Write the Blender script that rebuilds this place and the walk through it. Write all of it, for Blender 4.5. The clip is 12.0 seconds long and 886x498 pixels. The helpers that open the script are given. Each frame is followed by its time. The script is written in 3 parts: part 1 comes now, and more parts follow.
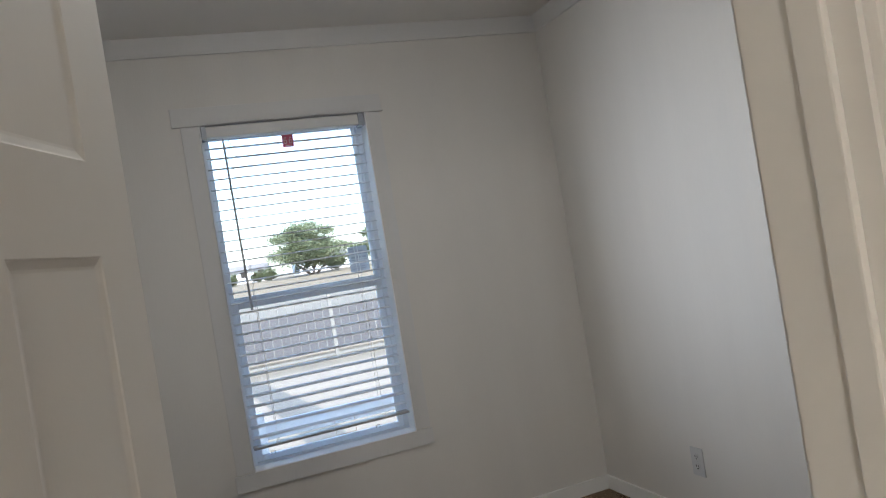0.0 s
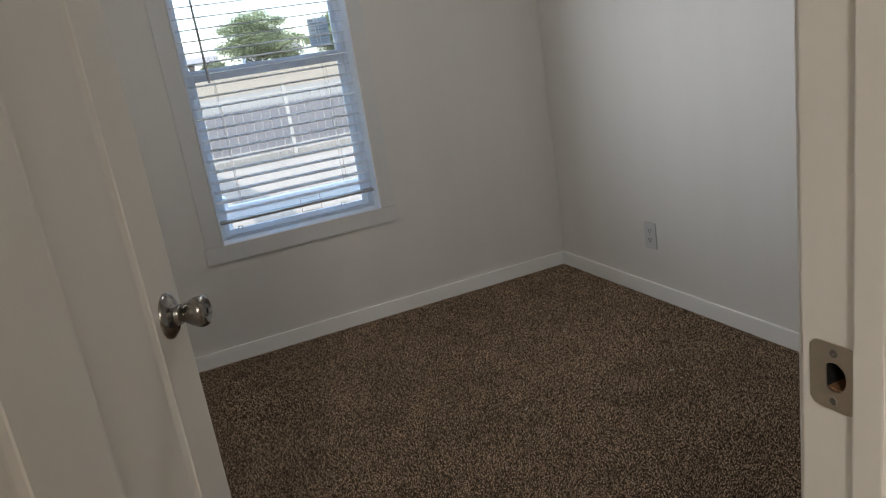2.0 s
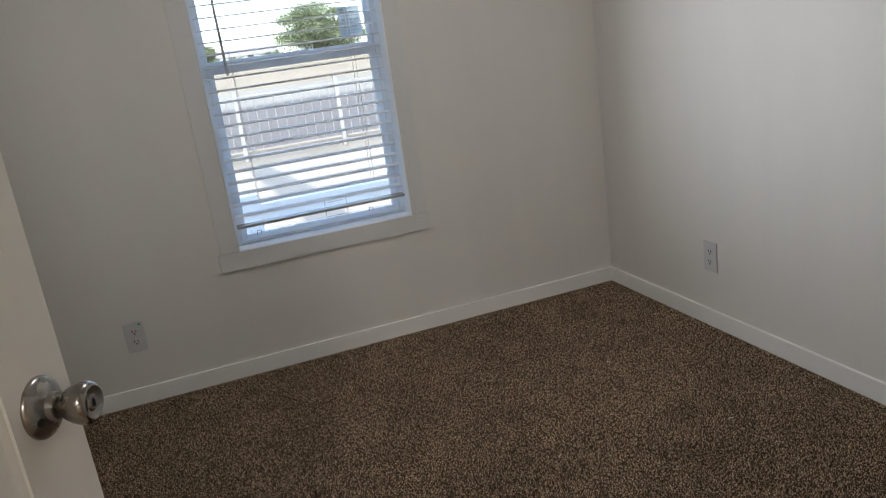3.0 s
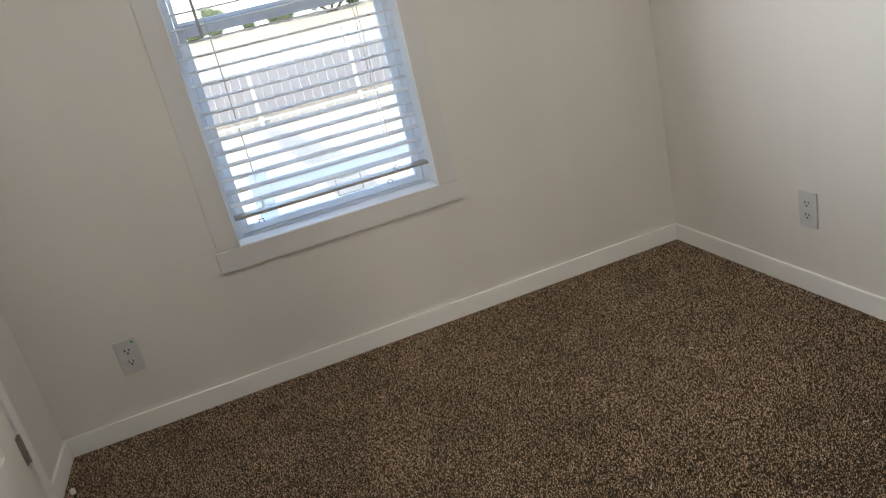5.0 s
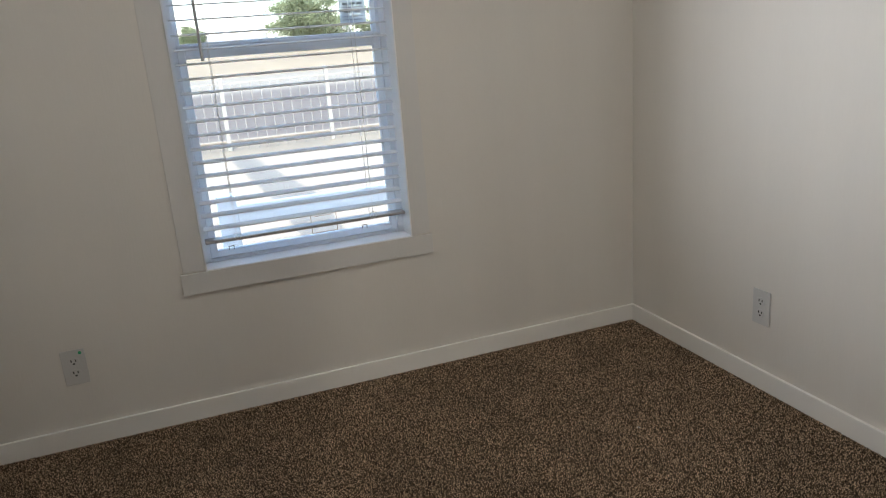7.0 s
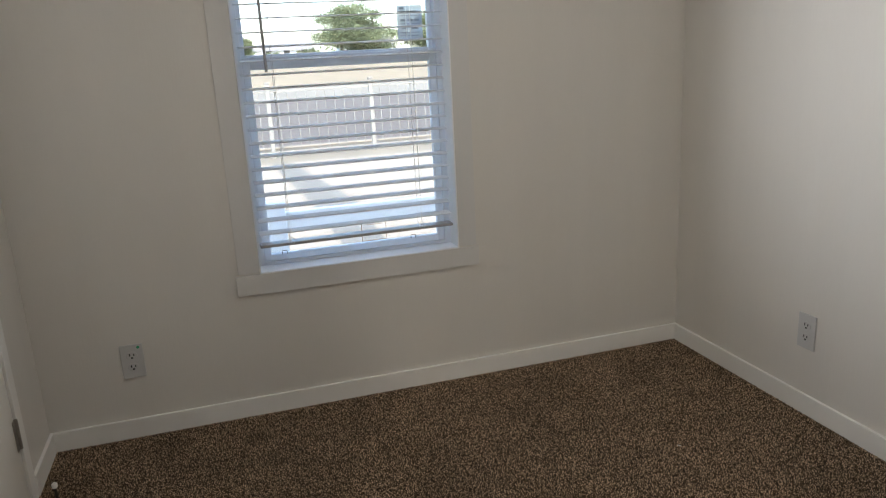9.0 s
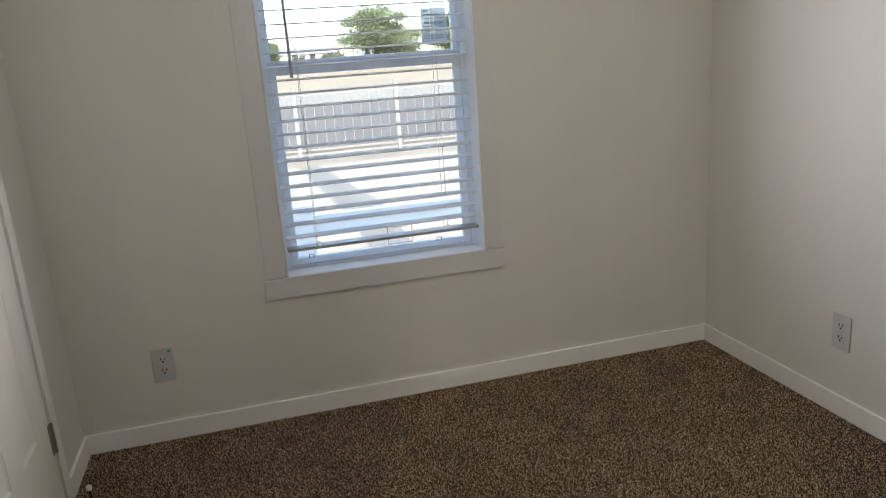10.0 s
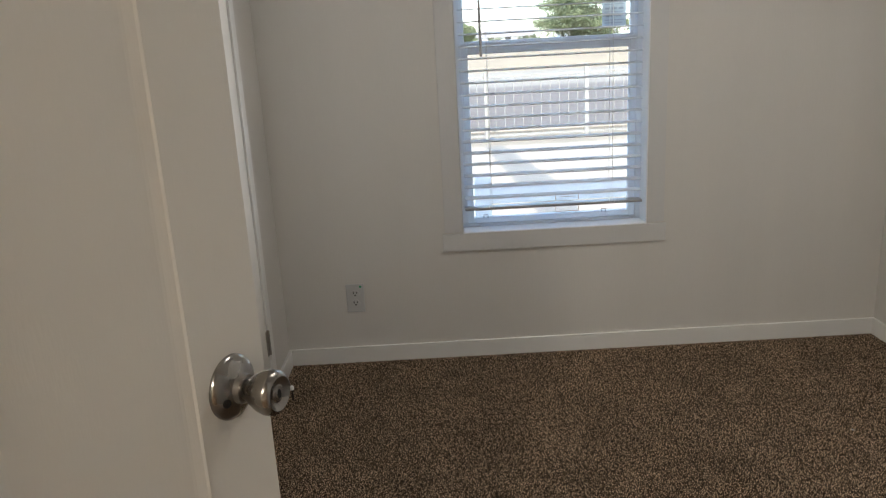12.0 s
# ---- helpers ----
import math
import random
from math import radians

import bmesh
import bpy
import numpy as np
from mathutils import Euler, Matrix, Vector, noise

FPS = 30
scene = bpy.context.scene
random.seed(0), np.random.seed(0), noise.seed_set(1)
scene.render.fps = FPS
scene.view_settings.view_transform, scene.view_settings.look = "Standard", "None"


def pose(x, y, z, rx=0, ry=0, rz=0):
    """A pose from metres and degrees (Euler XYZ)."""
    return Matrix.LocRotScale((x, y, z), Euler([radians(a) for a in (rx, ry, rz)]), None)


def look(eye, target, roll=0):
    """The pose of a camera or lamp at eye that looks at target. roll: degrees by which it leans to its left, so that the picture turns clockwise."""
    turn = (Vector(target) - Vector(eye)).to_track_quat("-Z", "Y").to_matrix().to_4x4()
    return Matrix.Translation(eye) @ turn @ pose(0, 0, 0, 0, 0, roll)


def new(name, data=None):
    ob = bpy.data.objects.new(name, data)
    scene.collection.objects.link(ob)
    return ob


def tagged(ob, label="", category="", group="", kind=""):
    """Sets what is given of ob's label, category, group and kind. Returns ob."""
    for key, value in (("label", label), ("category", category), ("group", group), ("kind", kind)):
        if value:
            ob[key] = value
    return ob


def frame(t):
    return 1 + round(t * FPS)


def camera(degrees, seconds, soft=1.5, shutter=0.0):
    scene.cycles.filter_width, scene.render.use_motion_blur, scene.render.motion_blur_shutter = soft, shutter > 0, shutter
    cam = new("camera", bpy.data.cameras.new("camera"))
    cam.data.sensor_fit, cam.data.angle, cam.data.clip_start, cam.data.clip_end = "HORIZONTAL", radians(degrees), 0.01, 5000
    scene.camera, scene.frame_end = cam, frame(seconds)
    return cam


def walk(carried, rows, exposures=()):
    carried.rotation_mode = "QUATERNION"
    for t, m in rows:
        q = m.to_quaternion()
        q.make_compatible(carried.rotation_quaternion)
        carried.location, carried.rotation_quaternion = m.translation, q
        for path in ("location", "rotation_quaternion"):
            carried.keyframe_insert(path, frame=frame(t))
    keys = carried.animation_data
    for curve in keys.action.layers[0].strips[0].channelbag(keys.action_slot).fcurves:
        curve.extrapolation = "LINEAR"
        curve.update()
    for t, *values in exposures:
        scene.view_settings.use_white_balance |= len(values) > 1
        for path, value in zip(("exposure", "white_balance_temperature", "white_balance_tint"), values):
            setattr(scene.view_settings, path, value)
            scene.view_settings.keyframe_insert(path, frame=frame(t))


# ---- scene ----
cam = camera(62.3, 12.0, 1.15)
PATH = [
    (0, (-0.026, 0.215, 1.277), (0.704, 2.077, 1.277), -9.3),
    (0.5, (-0.091, 0.171, 1.289), (0.692, 2.01, 1.349), -8.4),
    (1, (-0.084, 0.193, 1.271), (0.706, 2.03, 1.213), -6.7),
    (1.5, (-0.062, 0.212, 1.235), (0.708, 2.029, 0.909), -7.7),
    (2, (-0.067, 0.23, 1.192), (0.66, 2.011, 0.644), -8.8),
    (2.2, (-0.062, 0.233, 1.195), (0.655, 2.001, 0.593), -8.8),
    (2.5, (-0.023, 0.275, 1.193), (0.69, 2.041, 0.58), -8.4),
    (2.8, (0.077, 0.403, 1.19), (0.743, 2.203, 0.63), -8.1),
    (3, (0.108, 0.471, 1.182), (0.707, 2.3, 0.635), -7.9),
    (3.2, (0.131, 0.541, 1.148), (0.69, 2.363, 0.539), -7.5),
    (4.8, (0.199, 0.944, 1.168), (0.708, 2.753, 0.483), -12.9),
    (5, (0.244, 0.922, 1.153), (0.733, 2.742, 0.484), -13.4),
    (5.2, (0.225, 0.928, 1.156), (0.762, 2.73, 0.474), -12.7),
    (5.5, (0.23, 0.904, 1.141), (0.824, 2.695, 0.477), -10.6),
    (6, (0.226, 0.894, 1.168), (0.913, 2.67, 0.557), -6.9),
    (6.5, (0.218, 0.901, 1.17), (0.909, 2.687, 0.592), -5.3),
    (7, (0.181, 0.912, 1.176), (0.827, 2.721, 0.62), -4.4),
    (7.2, (0.193, 0.912, 1.191), (0.802, 2.732, 0.627), -4.2),
    (8.8, (0.141, 0.869, 1.193), (0.699, 2.717, 0.668), -3.0),
    (9, (0.126, 0.875, 1.189), (0.687, 2.724, 0.672), -3.0),
    (9.5, (0.131, 0.885, 1.2), (0.673, 2.741, 0.686), -3.6),
    (10, (0.129, 0.879, 1.194), (0.621, 2.749, 0.683), -4.1),
    (10.5, (0.116, 0.81, 1.179), (0.516, 2.697, 0.651), -4.5),
    (11, (0.128, 0.722, 1.18), (0.389, 2.628, 0.635), -4.7),
    (11.2, (0.141, 0.698, 1.174), (0.312, 2.611, 0.62), -5.1),
    (11.5, (0.16, 0.672, 1.161), (0.2, 2.591, 0.596), -4.7),
    (11.8, (0.154, 0.619, 1.17), (0.119, 2.541, 0.618), -4.3),
    (12, (0.126, 0.583, 1.185), (0.136, 2.514, 0.663), -3.1),
]
EXPOSURES = [(0.0, 2.32, 5850, 10), (0.6, 2.27, 5850, 10), (1.3, 2.20, 5900, 10), (2.0, 2.27, 5950, 10), (2.5, 2.42, 5950, 10), (3.2, 2.6, 6000, 10), (4.8, 2.95, 6250, 10), (5.5, 2.93, 6250, 10), (7.0, 2.63, 6250, 10), (9.0, 2.57, 6300, 10), (12.0, 2.68, 6250, 10)]
walk(cam, [(t, look(eye, target, roll)) for t, eye, target, roll in PATH], EXPOSURES)
SKY, SUN, TILT_SLAT = 0.15, 2.0, 4.0
# glow of two unseen lamps, added to brighten room and hall
ROOM_FILL, HALL_FILL = 6.1, 27.0
FILL_EAST, FILL_WEST = 0.52, 0.36                  # watts of added lamps that stand in for the window's daylight

# ---- world, sun and exposure ----
world = bpy.data.worlds.new("sky")
scene.world = world
world.use_nodes = True
wn = world.node_tree.nodes
sky = wn.new("ShaderNodeTexSky")
sky.sky_type = "NISHITA"
sky.sun_disc = False
sky.sun_elevation, sky.sun_rotation = radians(52), radians(165)
sky.air_density, sky.dust_density = 1.0, 1.5
wn["Background"].inputs["Strength"].default_value = SKY
world.node_tree.links.new(sky.outputs["Color"], wn["Background"].inputs["Color"])

sun = new("sun", bpy.data.lights.new("sun", "SUN"))
sun.data.energy, sun.data.angle, sun.data.color = SUN, radians(0.5), (1.0, 0.95, 0.87)
sun.matrix_world = look((-8, -30, 40), (0, 0, 0))

# ---- plan ----
X0, X1, Y0, Y1, TOP = -0.49, 1.84, 0.602, 3.30, 2.325
WX0, WX1, WZ0, WZ1 = 0.225, 0.916, 0.513, 1.925      # window opening
DX0, DX1, DTOP = -0.313, 0.367, 2.03                 # doorway, clear of its jambs
CY0, CY1, CTOP = 2.356, 2.972, 2.02                  # closet doorway
HALL = -2.6                                          # far wall of the hall
GROUND = -0.9


# added lamps inside the blind stand in for daylight on the side walls
def window_fill(name, turn, cone, watts):
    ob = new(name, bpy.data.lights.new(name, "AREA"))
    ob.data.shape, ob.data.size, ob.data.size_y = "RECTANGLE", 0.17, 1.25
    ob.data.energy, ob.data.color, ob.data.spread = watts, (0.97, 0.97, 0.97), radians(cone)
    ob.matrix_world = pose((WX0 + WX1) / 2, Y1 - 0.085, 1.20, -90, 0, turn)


# turned and narrowed so that the cones leave the camera out
window_fill("window_fill_east", 45, 88, FILL_EAST)
window_fill("window_fill_west", -51, 66, FILL_WEST)


# ---- materials ----
def material(name, base, rough=0.6, metal=0.0, vary=0.06, scale=6.0, bump=0.05, fine=180.0, stretch=(1, 1, 1), rand=0.0):
    """A surface with large soft variation and fine relief, at real size."""
    m = bpy.data.materials.new(name)
    m.use_nodes = True
    n, l = m.node_tree.nodes, m.node_tree.links
    bsdf = n["Principled BSDF"]
    bsdf.inputs["Roughness"].default_value, bsdf.inputs["Metallic"].default_value = rough, metal
    co = n.new("ShaderNodeTexCoord")
    mp = n.new("ShaderNodeMapping")
    mp.inputs["Scale"].default_value = stretch
    l.new(co.outputs["Object"], mp.inputs["Vector"])
    big, small = n.new("ShaderNodeTexNoise"), n.new("ShaderNodeTexNoise")
    big.inputs["Scale"].default_value, big.inputs["Detail"].default_value = scale, 4
    small.inputs["Scale"].default_value, small.inputs["Detail"].default_value = fine, 3
    l.new(mp.outputs["Vector"], big.inputs["Vector"])
    l.new(mp.outputs["Vector"], small.inputs["Vector"])
    add = n.new("ShaderNodeMath")
    add.operation = "MULTIPLY_ADD"
    add.inputs[1].default_value = 0.35
    l.new(small.outputs["Fac"], add.inputs[0])
    l.new(big.outputs["Fac"], add.inputs[2])
    ramp = n.new("ShaderNodeMapRange")
    ramp.inputs["From Min"].default_value, ramp.inputs["From Max"].default_value = 0.35, 1.0
    ramp.inputs["To Min"].default_value, ramp.inputs["To Max"].default_value = 1 - vary, 1 + vary
    l.new(add.outputs[0], ramp.inputs["Value"])
    fac = ramp.outputs["Result"]
    if rand:
        info, rr, mul = n.new("ShaderNodeObjectInfo"), n.new("ShaderNodeMapRange"), n.new("ShaderNodeMath")
        rr.inputs["To Min"].default_value, rr.inputs["To Max"].default_value = 1 - rand, 1 + rand
        l.new(info.outputs["Random"], rr.inputs["Value"])
        mul.operation = "MULTIPLY"
        l.new(fac, mul.inputs[0])
        l.new(rr.outputs["Result"], mul.inputs[1])
        fac = mul.outputs[0]
    sc = n.new("ShaderNodeVectorMath")
    sc.operation = "SCALE"
    sc.inputs[0].default_value = base
    l.new(fac, sc.inputs["Scale"])
    l.new(sc.outputs["Vector"], bsdf.inputs["Base Color"])
    if bump:
        b = n.new("ShaderNodeBump")
        b.inputs["Strength"].default_value, b.inputs["Distance"].default_value = bump, 0.002
        l.new(small.outputs["Fac"], b.inputs["Height"])
        l.new(b.outputs["Normal"], bsdf.inputs["Normal"])
    rg = n.new("ShaderNodeMapRange")
    rg.inputs["To Min"].default_value, rg.inputs["To Max"].default_value = max(rough - 0.08, 0.02), min(rough + 0.08, 1)
    l.new(big.outputs["Fac"], rg.inputs["Value"])
    l.new(rg.outputs["Result"], bsdf.inputs["Roughness"])
    return m


def island_material(name, dark, mid, light, rough=0.95, patch=0.2, thin=0.0):
    """Colours picked piece by piece, for pile and leaves; patch is the larger mottling, thin the part of the light let through."""
    m = bpy.data.materials.new(name)
    m.use_nodes = True
    n, l = m.node_tree.nodes, m.node_tree.links
    bsdf = n["Principled BSDF"]
    bsdf.inputs["Roughness"].default_value = rough
    bsdf.inputs["Specular IOR Level"].default_value = 0.2
    geo, ramp = n.new("ShaderNodeNewGeometry"), n.new("ShaderNodeValToRGB")
    ramp.color_ramp.elements[0].color, ramp.color_ramp.elements[1].color = (*dark, 1), (*light, 1)
    e = ramp.color_ramp.elements.new(0.5)
    e.color = (*mid, 1)
    l.new(geo.outputs["Random Per Island"], ramp.inputs["Fac"])
    co, big = n.new("ShaderNodeTexCoord"), n.new("ShaderNodeTexNoise")
    big.inputs["Scale"].default_value, big.inputs["Detail"].default_value = 5.5, 6
    l.new(co.outputs["Object"], big.inputs["Vector"])
    mr, sc = n.new("ShaderNodeMapRange"), n.new("ShaderNodeVectorMath")
    mr.inputs["From Min"].default_value, mr.inputs["From Max"].default_value = 0.3, 0.7
    mr.inputs["To Min"].default_value, mr.inputs["To Max"].default_value = 1 - patch, 1 + patch
    sc.operation = "SCALE"
    l.new(big.outputs["Fac"], mr.inputs["Value"])
    l.new(ramp.outputs["Color"], sc.inputs[0])
    l.new(mr.outputs["Result"], sc.inputs["Scale"])
    l.new(sc.outputs["Vector"], bsdf.inputs["Base Color"])
    if thin:
        tr, mix = n.new("ShaderNodeBsdfTranslucent"), n.new("ShaderNodeMixShader")
        mix.inputs["Fac"].default_value = thin
        l.new(sc.outputs["Vector"], tr.inputs["Color"])
        l.new(bsdf.outputs[0], mix.inputs[1])
        l.new(tr.outputs[0], mix.inputs[2])
        l.new(mix.outputs[0], n["Material Output"].inputs["Surface"])
    return m


def let_through(mat, colour, share):
    """Mixes a share of light passing through into a finished material."""
    n, l = mat.node_tree.nodes, mat.node_tree.links
    tr, mix = n.new("ShaderNodeBsdfTranslucent"), n.new("ShaderNodeMixShader")
    tr.inputs["Color"].default_value = (*colour, 1)
    mix.inputs["Fac"].default_value = share
    l.new(n["Principled BSDF"].outputs[0], mix.inputs[1])
    l.new(tr.outputs[0], mix.inputs[2])
    l.new(mix.outputs[0], n["Material Output"].inputs["Surface"])


WALL = material("wall_panel", (0.70, 0.675, 0.635), 0.55, vary=0.03, scale=2.5, bump=0.12, fine=60, stretch=(3, 3, 0.35))
HALLWALL = material("hall_wall", (0.76, 0.70, 0.61), 0.6, vary=0.03, scale=3, bump=0.5, fine=70)
CEIL = material("ceiling_board", (0.74, 0.72, 0.69), 0.9, vary=0.03, scale=3, bump=0.4, fine=120)
TRIM = material("white_trim", (0.84, 0.83, 0.80), 0.42, vary=0.02, scale=4, bump=0.04, fine=90)
CASING = material("window_casing", (0.67, 0.66, 0.645), 0.5, vary=0.03, scale=3, bump=0.1, fine=70, stretch=(2, 2, 0.5))
DOOR = material("door_paint", (0.78, 0.75, 0.69), 0.62, vary=0.02, scale=3, bump=0.06, fine=140, stretch=(3, 3, 0.6))
NICKEL = material("satin_nickel", (0.31, 0.29, 0.265), 0.28, metal=1.0, vary=0.05, scale=30, bump=0.02, fine=400)
HINGE = material("hinge_steel", (0.40, 0.375, 0.34), 0.5, metal=1.0, vary=0.06, scale=30, bump=0.02)
STRIKE = material("strike_nickel", (0.56, 0.51, 0.43), 0.48, metal=1.0, vary=0.07, scale=40, bump=0.03, fine=300)
DARKMETAL = material("dark_metal", (0.08, 0.07, 0.06), 0.45, metal=1.0, vary=0.1)
# near-black colour put in for the shade inside holes and slots
HOLE_SHADE = material("hole_shade_black", (0.01, 0.01, 0.01), 0.8)
RAWWOOD = material("raw_wood", (0.20, 0.10, 0.045), 0.8, vary=0.15, scale=40, fine=300, stretch=(1, 1, 0.1))
OUTLET = material("outlet_plastic", (0.56, 0.56, 0.555), 0.3, vary=0.015, bump=0.0)
GREENDOT = material("green_sticker", (0.03, 0.36, 0.16), 0.5)
VINYL = material("window_vinyl", (0.90, 0.92, 0.94), 0.35, vary=0.015, scale=5, bump=0.02)
REVEAL = material("window_reveal_board", (0.90, 0.905, 0.91), 0.45, vary=0.015, scale=5, bump=0.02)
let_through(VINYL, (0.96, 0.97, 0.98), 0.4)           # light let through solid profiles, to brighten the frame like glare
SLAT = material("blind_slat", (0.74, 0.75, 0.76), 0.7, vary=0.02, scale=8, bump=0.05, fine=60, stretch=(0.3, 3, 3), rand=0.03)
RAIL = material("blind_rail", (0.68, 0.67, 0.65), 0.45, vary=0.02, scale=8)
# headrail tone darkened for the shade on the bottom rail
FOOTRAIL = material("blind_bottom_rail", (0.38, 0.36, 0.34), 0.45, vary=0.03, scale=8)
CORD = material("blind_cord", (0.75, 0.74, 0.70), 0.8, bump=0)
WAND = material("wand_plastic", (0.40, 0.40, 0.41), 0.3, bump=0)
CLEAR = material("bracket_plastic", (0.45, 0.48, 0.52), 0.25, bump=0)
WHITEPRINT = material("white_print", (0.85, 0.82, 0.82), 0.6, bump=0)
INK = material("label_ink", (0.26, 0.27, 0.29), 0.6, bump=0)
BROWNINK = material("brown_print", (0.36, 0.22, 0.12), 0.7, bump=0)
RUBBER = material("white_rubber", (0.80, 0.79, 0.77), 0.6, bump=0)
# speckled yarn; its near-black end also paints the shade between tufts
PILE = island_material("carpet_pile", (0.010, 0.006, 0.0035), (0.15, 0.098, 0.057), (0.80, 0.59, 0.405), 0.95, 0.17)
# darkened so that bare spots read as shaded gaps in the pile
BACKING = material("carpet_backing", (0.026, 0.018, 0.012), 0.95, vary=0.2, fine=300, bump=0.3)
HALLFLOOR = material("hall_floor", (0.30, 0.21, 0.13), 0.45, vary=0.2, scale=5, fine=60, stretch=(0.4, 6, 1))
DARK = material("closet_dark", (0.5, 0.48, 0.44), 0.8)
ROOFING = material("roof_shingle", (0.16, 0.15, 0.14), 0.9, vary=0.2)
CONCRETE = material("concrete", (0.195, 0.168, 0.128), 0.9, vary=0.10, scale=0.8, fine=40, bump=0.3)
PATH_STONE = material("path_gravel", (0.105, 0.10, 0.085), 0.95, vary=0.2, scale=3, fine=60, bump=0.5)
SOIL = material("dry_soil", (0.135, 0.115, 0.08), 0.95, vary=0.2, scale=0.7, fine=12, bump=0.5)
ASPHALT = material("asphalt", (0.066, 0.053, 0.040), 0.9, vary=0.15, scale=0.3, fine=30, bump=0.3)
SHOULDER = material("road_shoulder", (0.14, 0.125, 0.095), 0.95, vary=0.12, scale=0.3, fine=10)
FIELD = material("dry_field", (0.155, 0.125, 0.078), 0.95, vary=0.22, scale=0.12, fine=3, bump=0.4)
FENCE = material("fence_paint", (0.21, 0.20, 0.175), 0.5, vary=0.05, scale=3)
PORCH = material("porch_paint", (0.78, 0.80, 0.82), 0.55, vary=0.04, scale=6, fine=90, stretch=(1, 1, 0.3))
BARK = material("bark", (0.13, 0.095, 0.065), 0.95, vary=0.3, scale=4, fine=30, bump=0.8)
LEAF = island_material("leaf", (0.125, 0.145, 0.075), (0.155, 0.178, 0.095), (0.185, 0.208, 0.115), 0.85, 0.12, 0.45)
BUILDING = material("far_building", (0.72, 0.71, 0.69), 0.8, vary=0.05)

def glowing(name, colour, strength):
    m = bpy.data.materials.new(name)
    m.use_nodes = True
    b = m.node_tree.nodes["Principled BSDF"]
    b.inputs["Base Color"].default_value = (0.85, 0.84, 0.80, 1)
    b.inputs["Emission Color"].default_value = (*colour, 1)
    b.inputs["Emission Strength"].default_value = strength
    return m


def translucent(name, colour, through_part, clear=0.0):
    """Thin paper or film that lets daylight through; clear is the part seen straight through."""
    m = bpy.data.materials.new(name)
    m.use_nodes = True
    n, l = m.node_tree.nodes, m.node_tree.links
    d, t, mix = n.new("ShaderNodeBsdfDiffuse"), n.new("ShaderNodeBsdfTranslucent"), n.new("ShaderNodeMixShader")
    d.inputs["Color"].default_value = t.inputs["Color"].default_value = (*colour, 1)
    mix.inputs["Fac"].default_value = through_part
    l.new(d.outputs[0], mix.inputs[1])
    l.new(t.outputs[0], mix.inputs[2])
    film, see = n.new("ShaderNodeMixShader"), n.new("ShaderNodeBsdfTransparent")
    film.inputs["Fac"].default_value = clear
    l.new(mix.outputs[0], film.inputs[1])
    l.new(see.outputs[0], film.inputs[2])
    l.new(film.outputs[0], n["Material Output"].inputs["Surface"])
    return m


PAPER = translucent("label_paper", (0.60, 0.62, 0.65), 0.8, 0.3)
RED = translucent("red_card", (0.70, 0.22, 0.32), 0.6)
ROOM_FILL_GLOW = glowing("room_fill_diffuser", (1.0, 0.94, 0.85), ROOM_FILL)
HALL_FILL_GLOW = glowing("hall_fill_diffuser", (1.0, 0.905, 0.76), HALL_FILL)
GLASS = bpy.data.materials.new("window_glass")
GLASS.use_nodes = True
gb = GLASS.node_tree.nodes["Principled BSDF"]
gb.inputs["Transmission Weight"].default_value = 1.0
gb.inputs["Roughness"].default_value = 0.0
gb.inputs["IOR"].default_value = 1.45
gb.inputs["Base Color"].default_value = (0.96, 0.985, 0.98, 1)


# ---- mesh helpers ----
def box(bm, a, b, bevel=0.0):
    """Adds a box from corner a to corner b, its edges rounded by bevel."""
    t = bmesh.new()
    bmesh.ops.create_cube(t, size=1)
    for v in t.verts:
        v.co = [a[i] + (b[i] - a[i]) * (v.co[i] + 0.5) for i in range(3)]
    if bevel:
        bmesh.ops.bevel(t, geom=t.edges[:], offset=bevel, segments=2, profile=0.6, affect="EDGES", clamp_overlap=True)
    tmp = bpy.data.meshes.new("tmp")
    t.to_mesh(tmp)
    t.free()
    bm.from_mesh(tmp)
    bpy.data.meshes.remove(tmp)
    return bm


def boxes(*rows, bevel=0.0):
    bm = bmesh.new()
    for a, b in rows:
        box(bm, a, b, bevel)
    return bm


def lathe(profile, steps=32, axis="Y"):
    """Turns (radius, along) pairs round an axis; -Y points out of a door's face."""
    bm = bmesh.new()
    rings = []
    for r, h in profile:
        ring = []
        for k in range(steps):
            a = 2 * math.pi * k / steps
            c, s = r * math.cos(a), r * math.sin(a)
            ring.append(bm.verts.new({"Y": (c, -h, s), "Z": (c, s, h), "X": (h, c, s)}[axis]))
        rings.append(ring)
    for p, q in zip(rings, rings[1:]):
        for k in range(steps):
            bm.faces.new((p[k], p[(k + 1) % steps], q[(k + 1) % steps], q[k]))
    for end in (rings[0], rings[-1]):
        bm.faces.new(end)
    bmesh.ops.recalc_face_normals(bm, faces=bm.faces)
    return bm


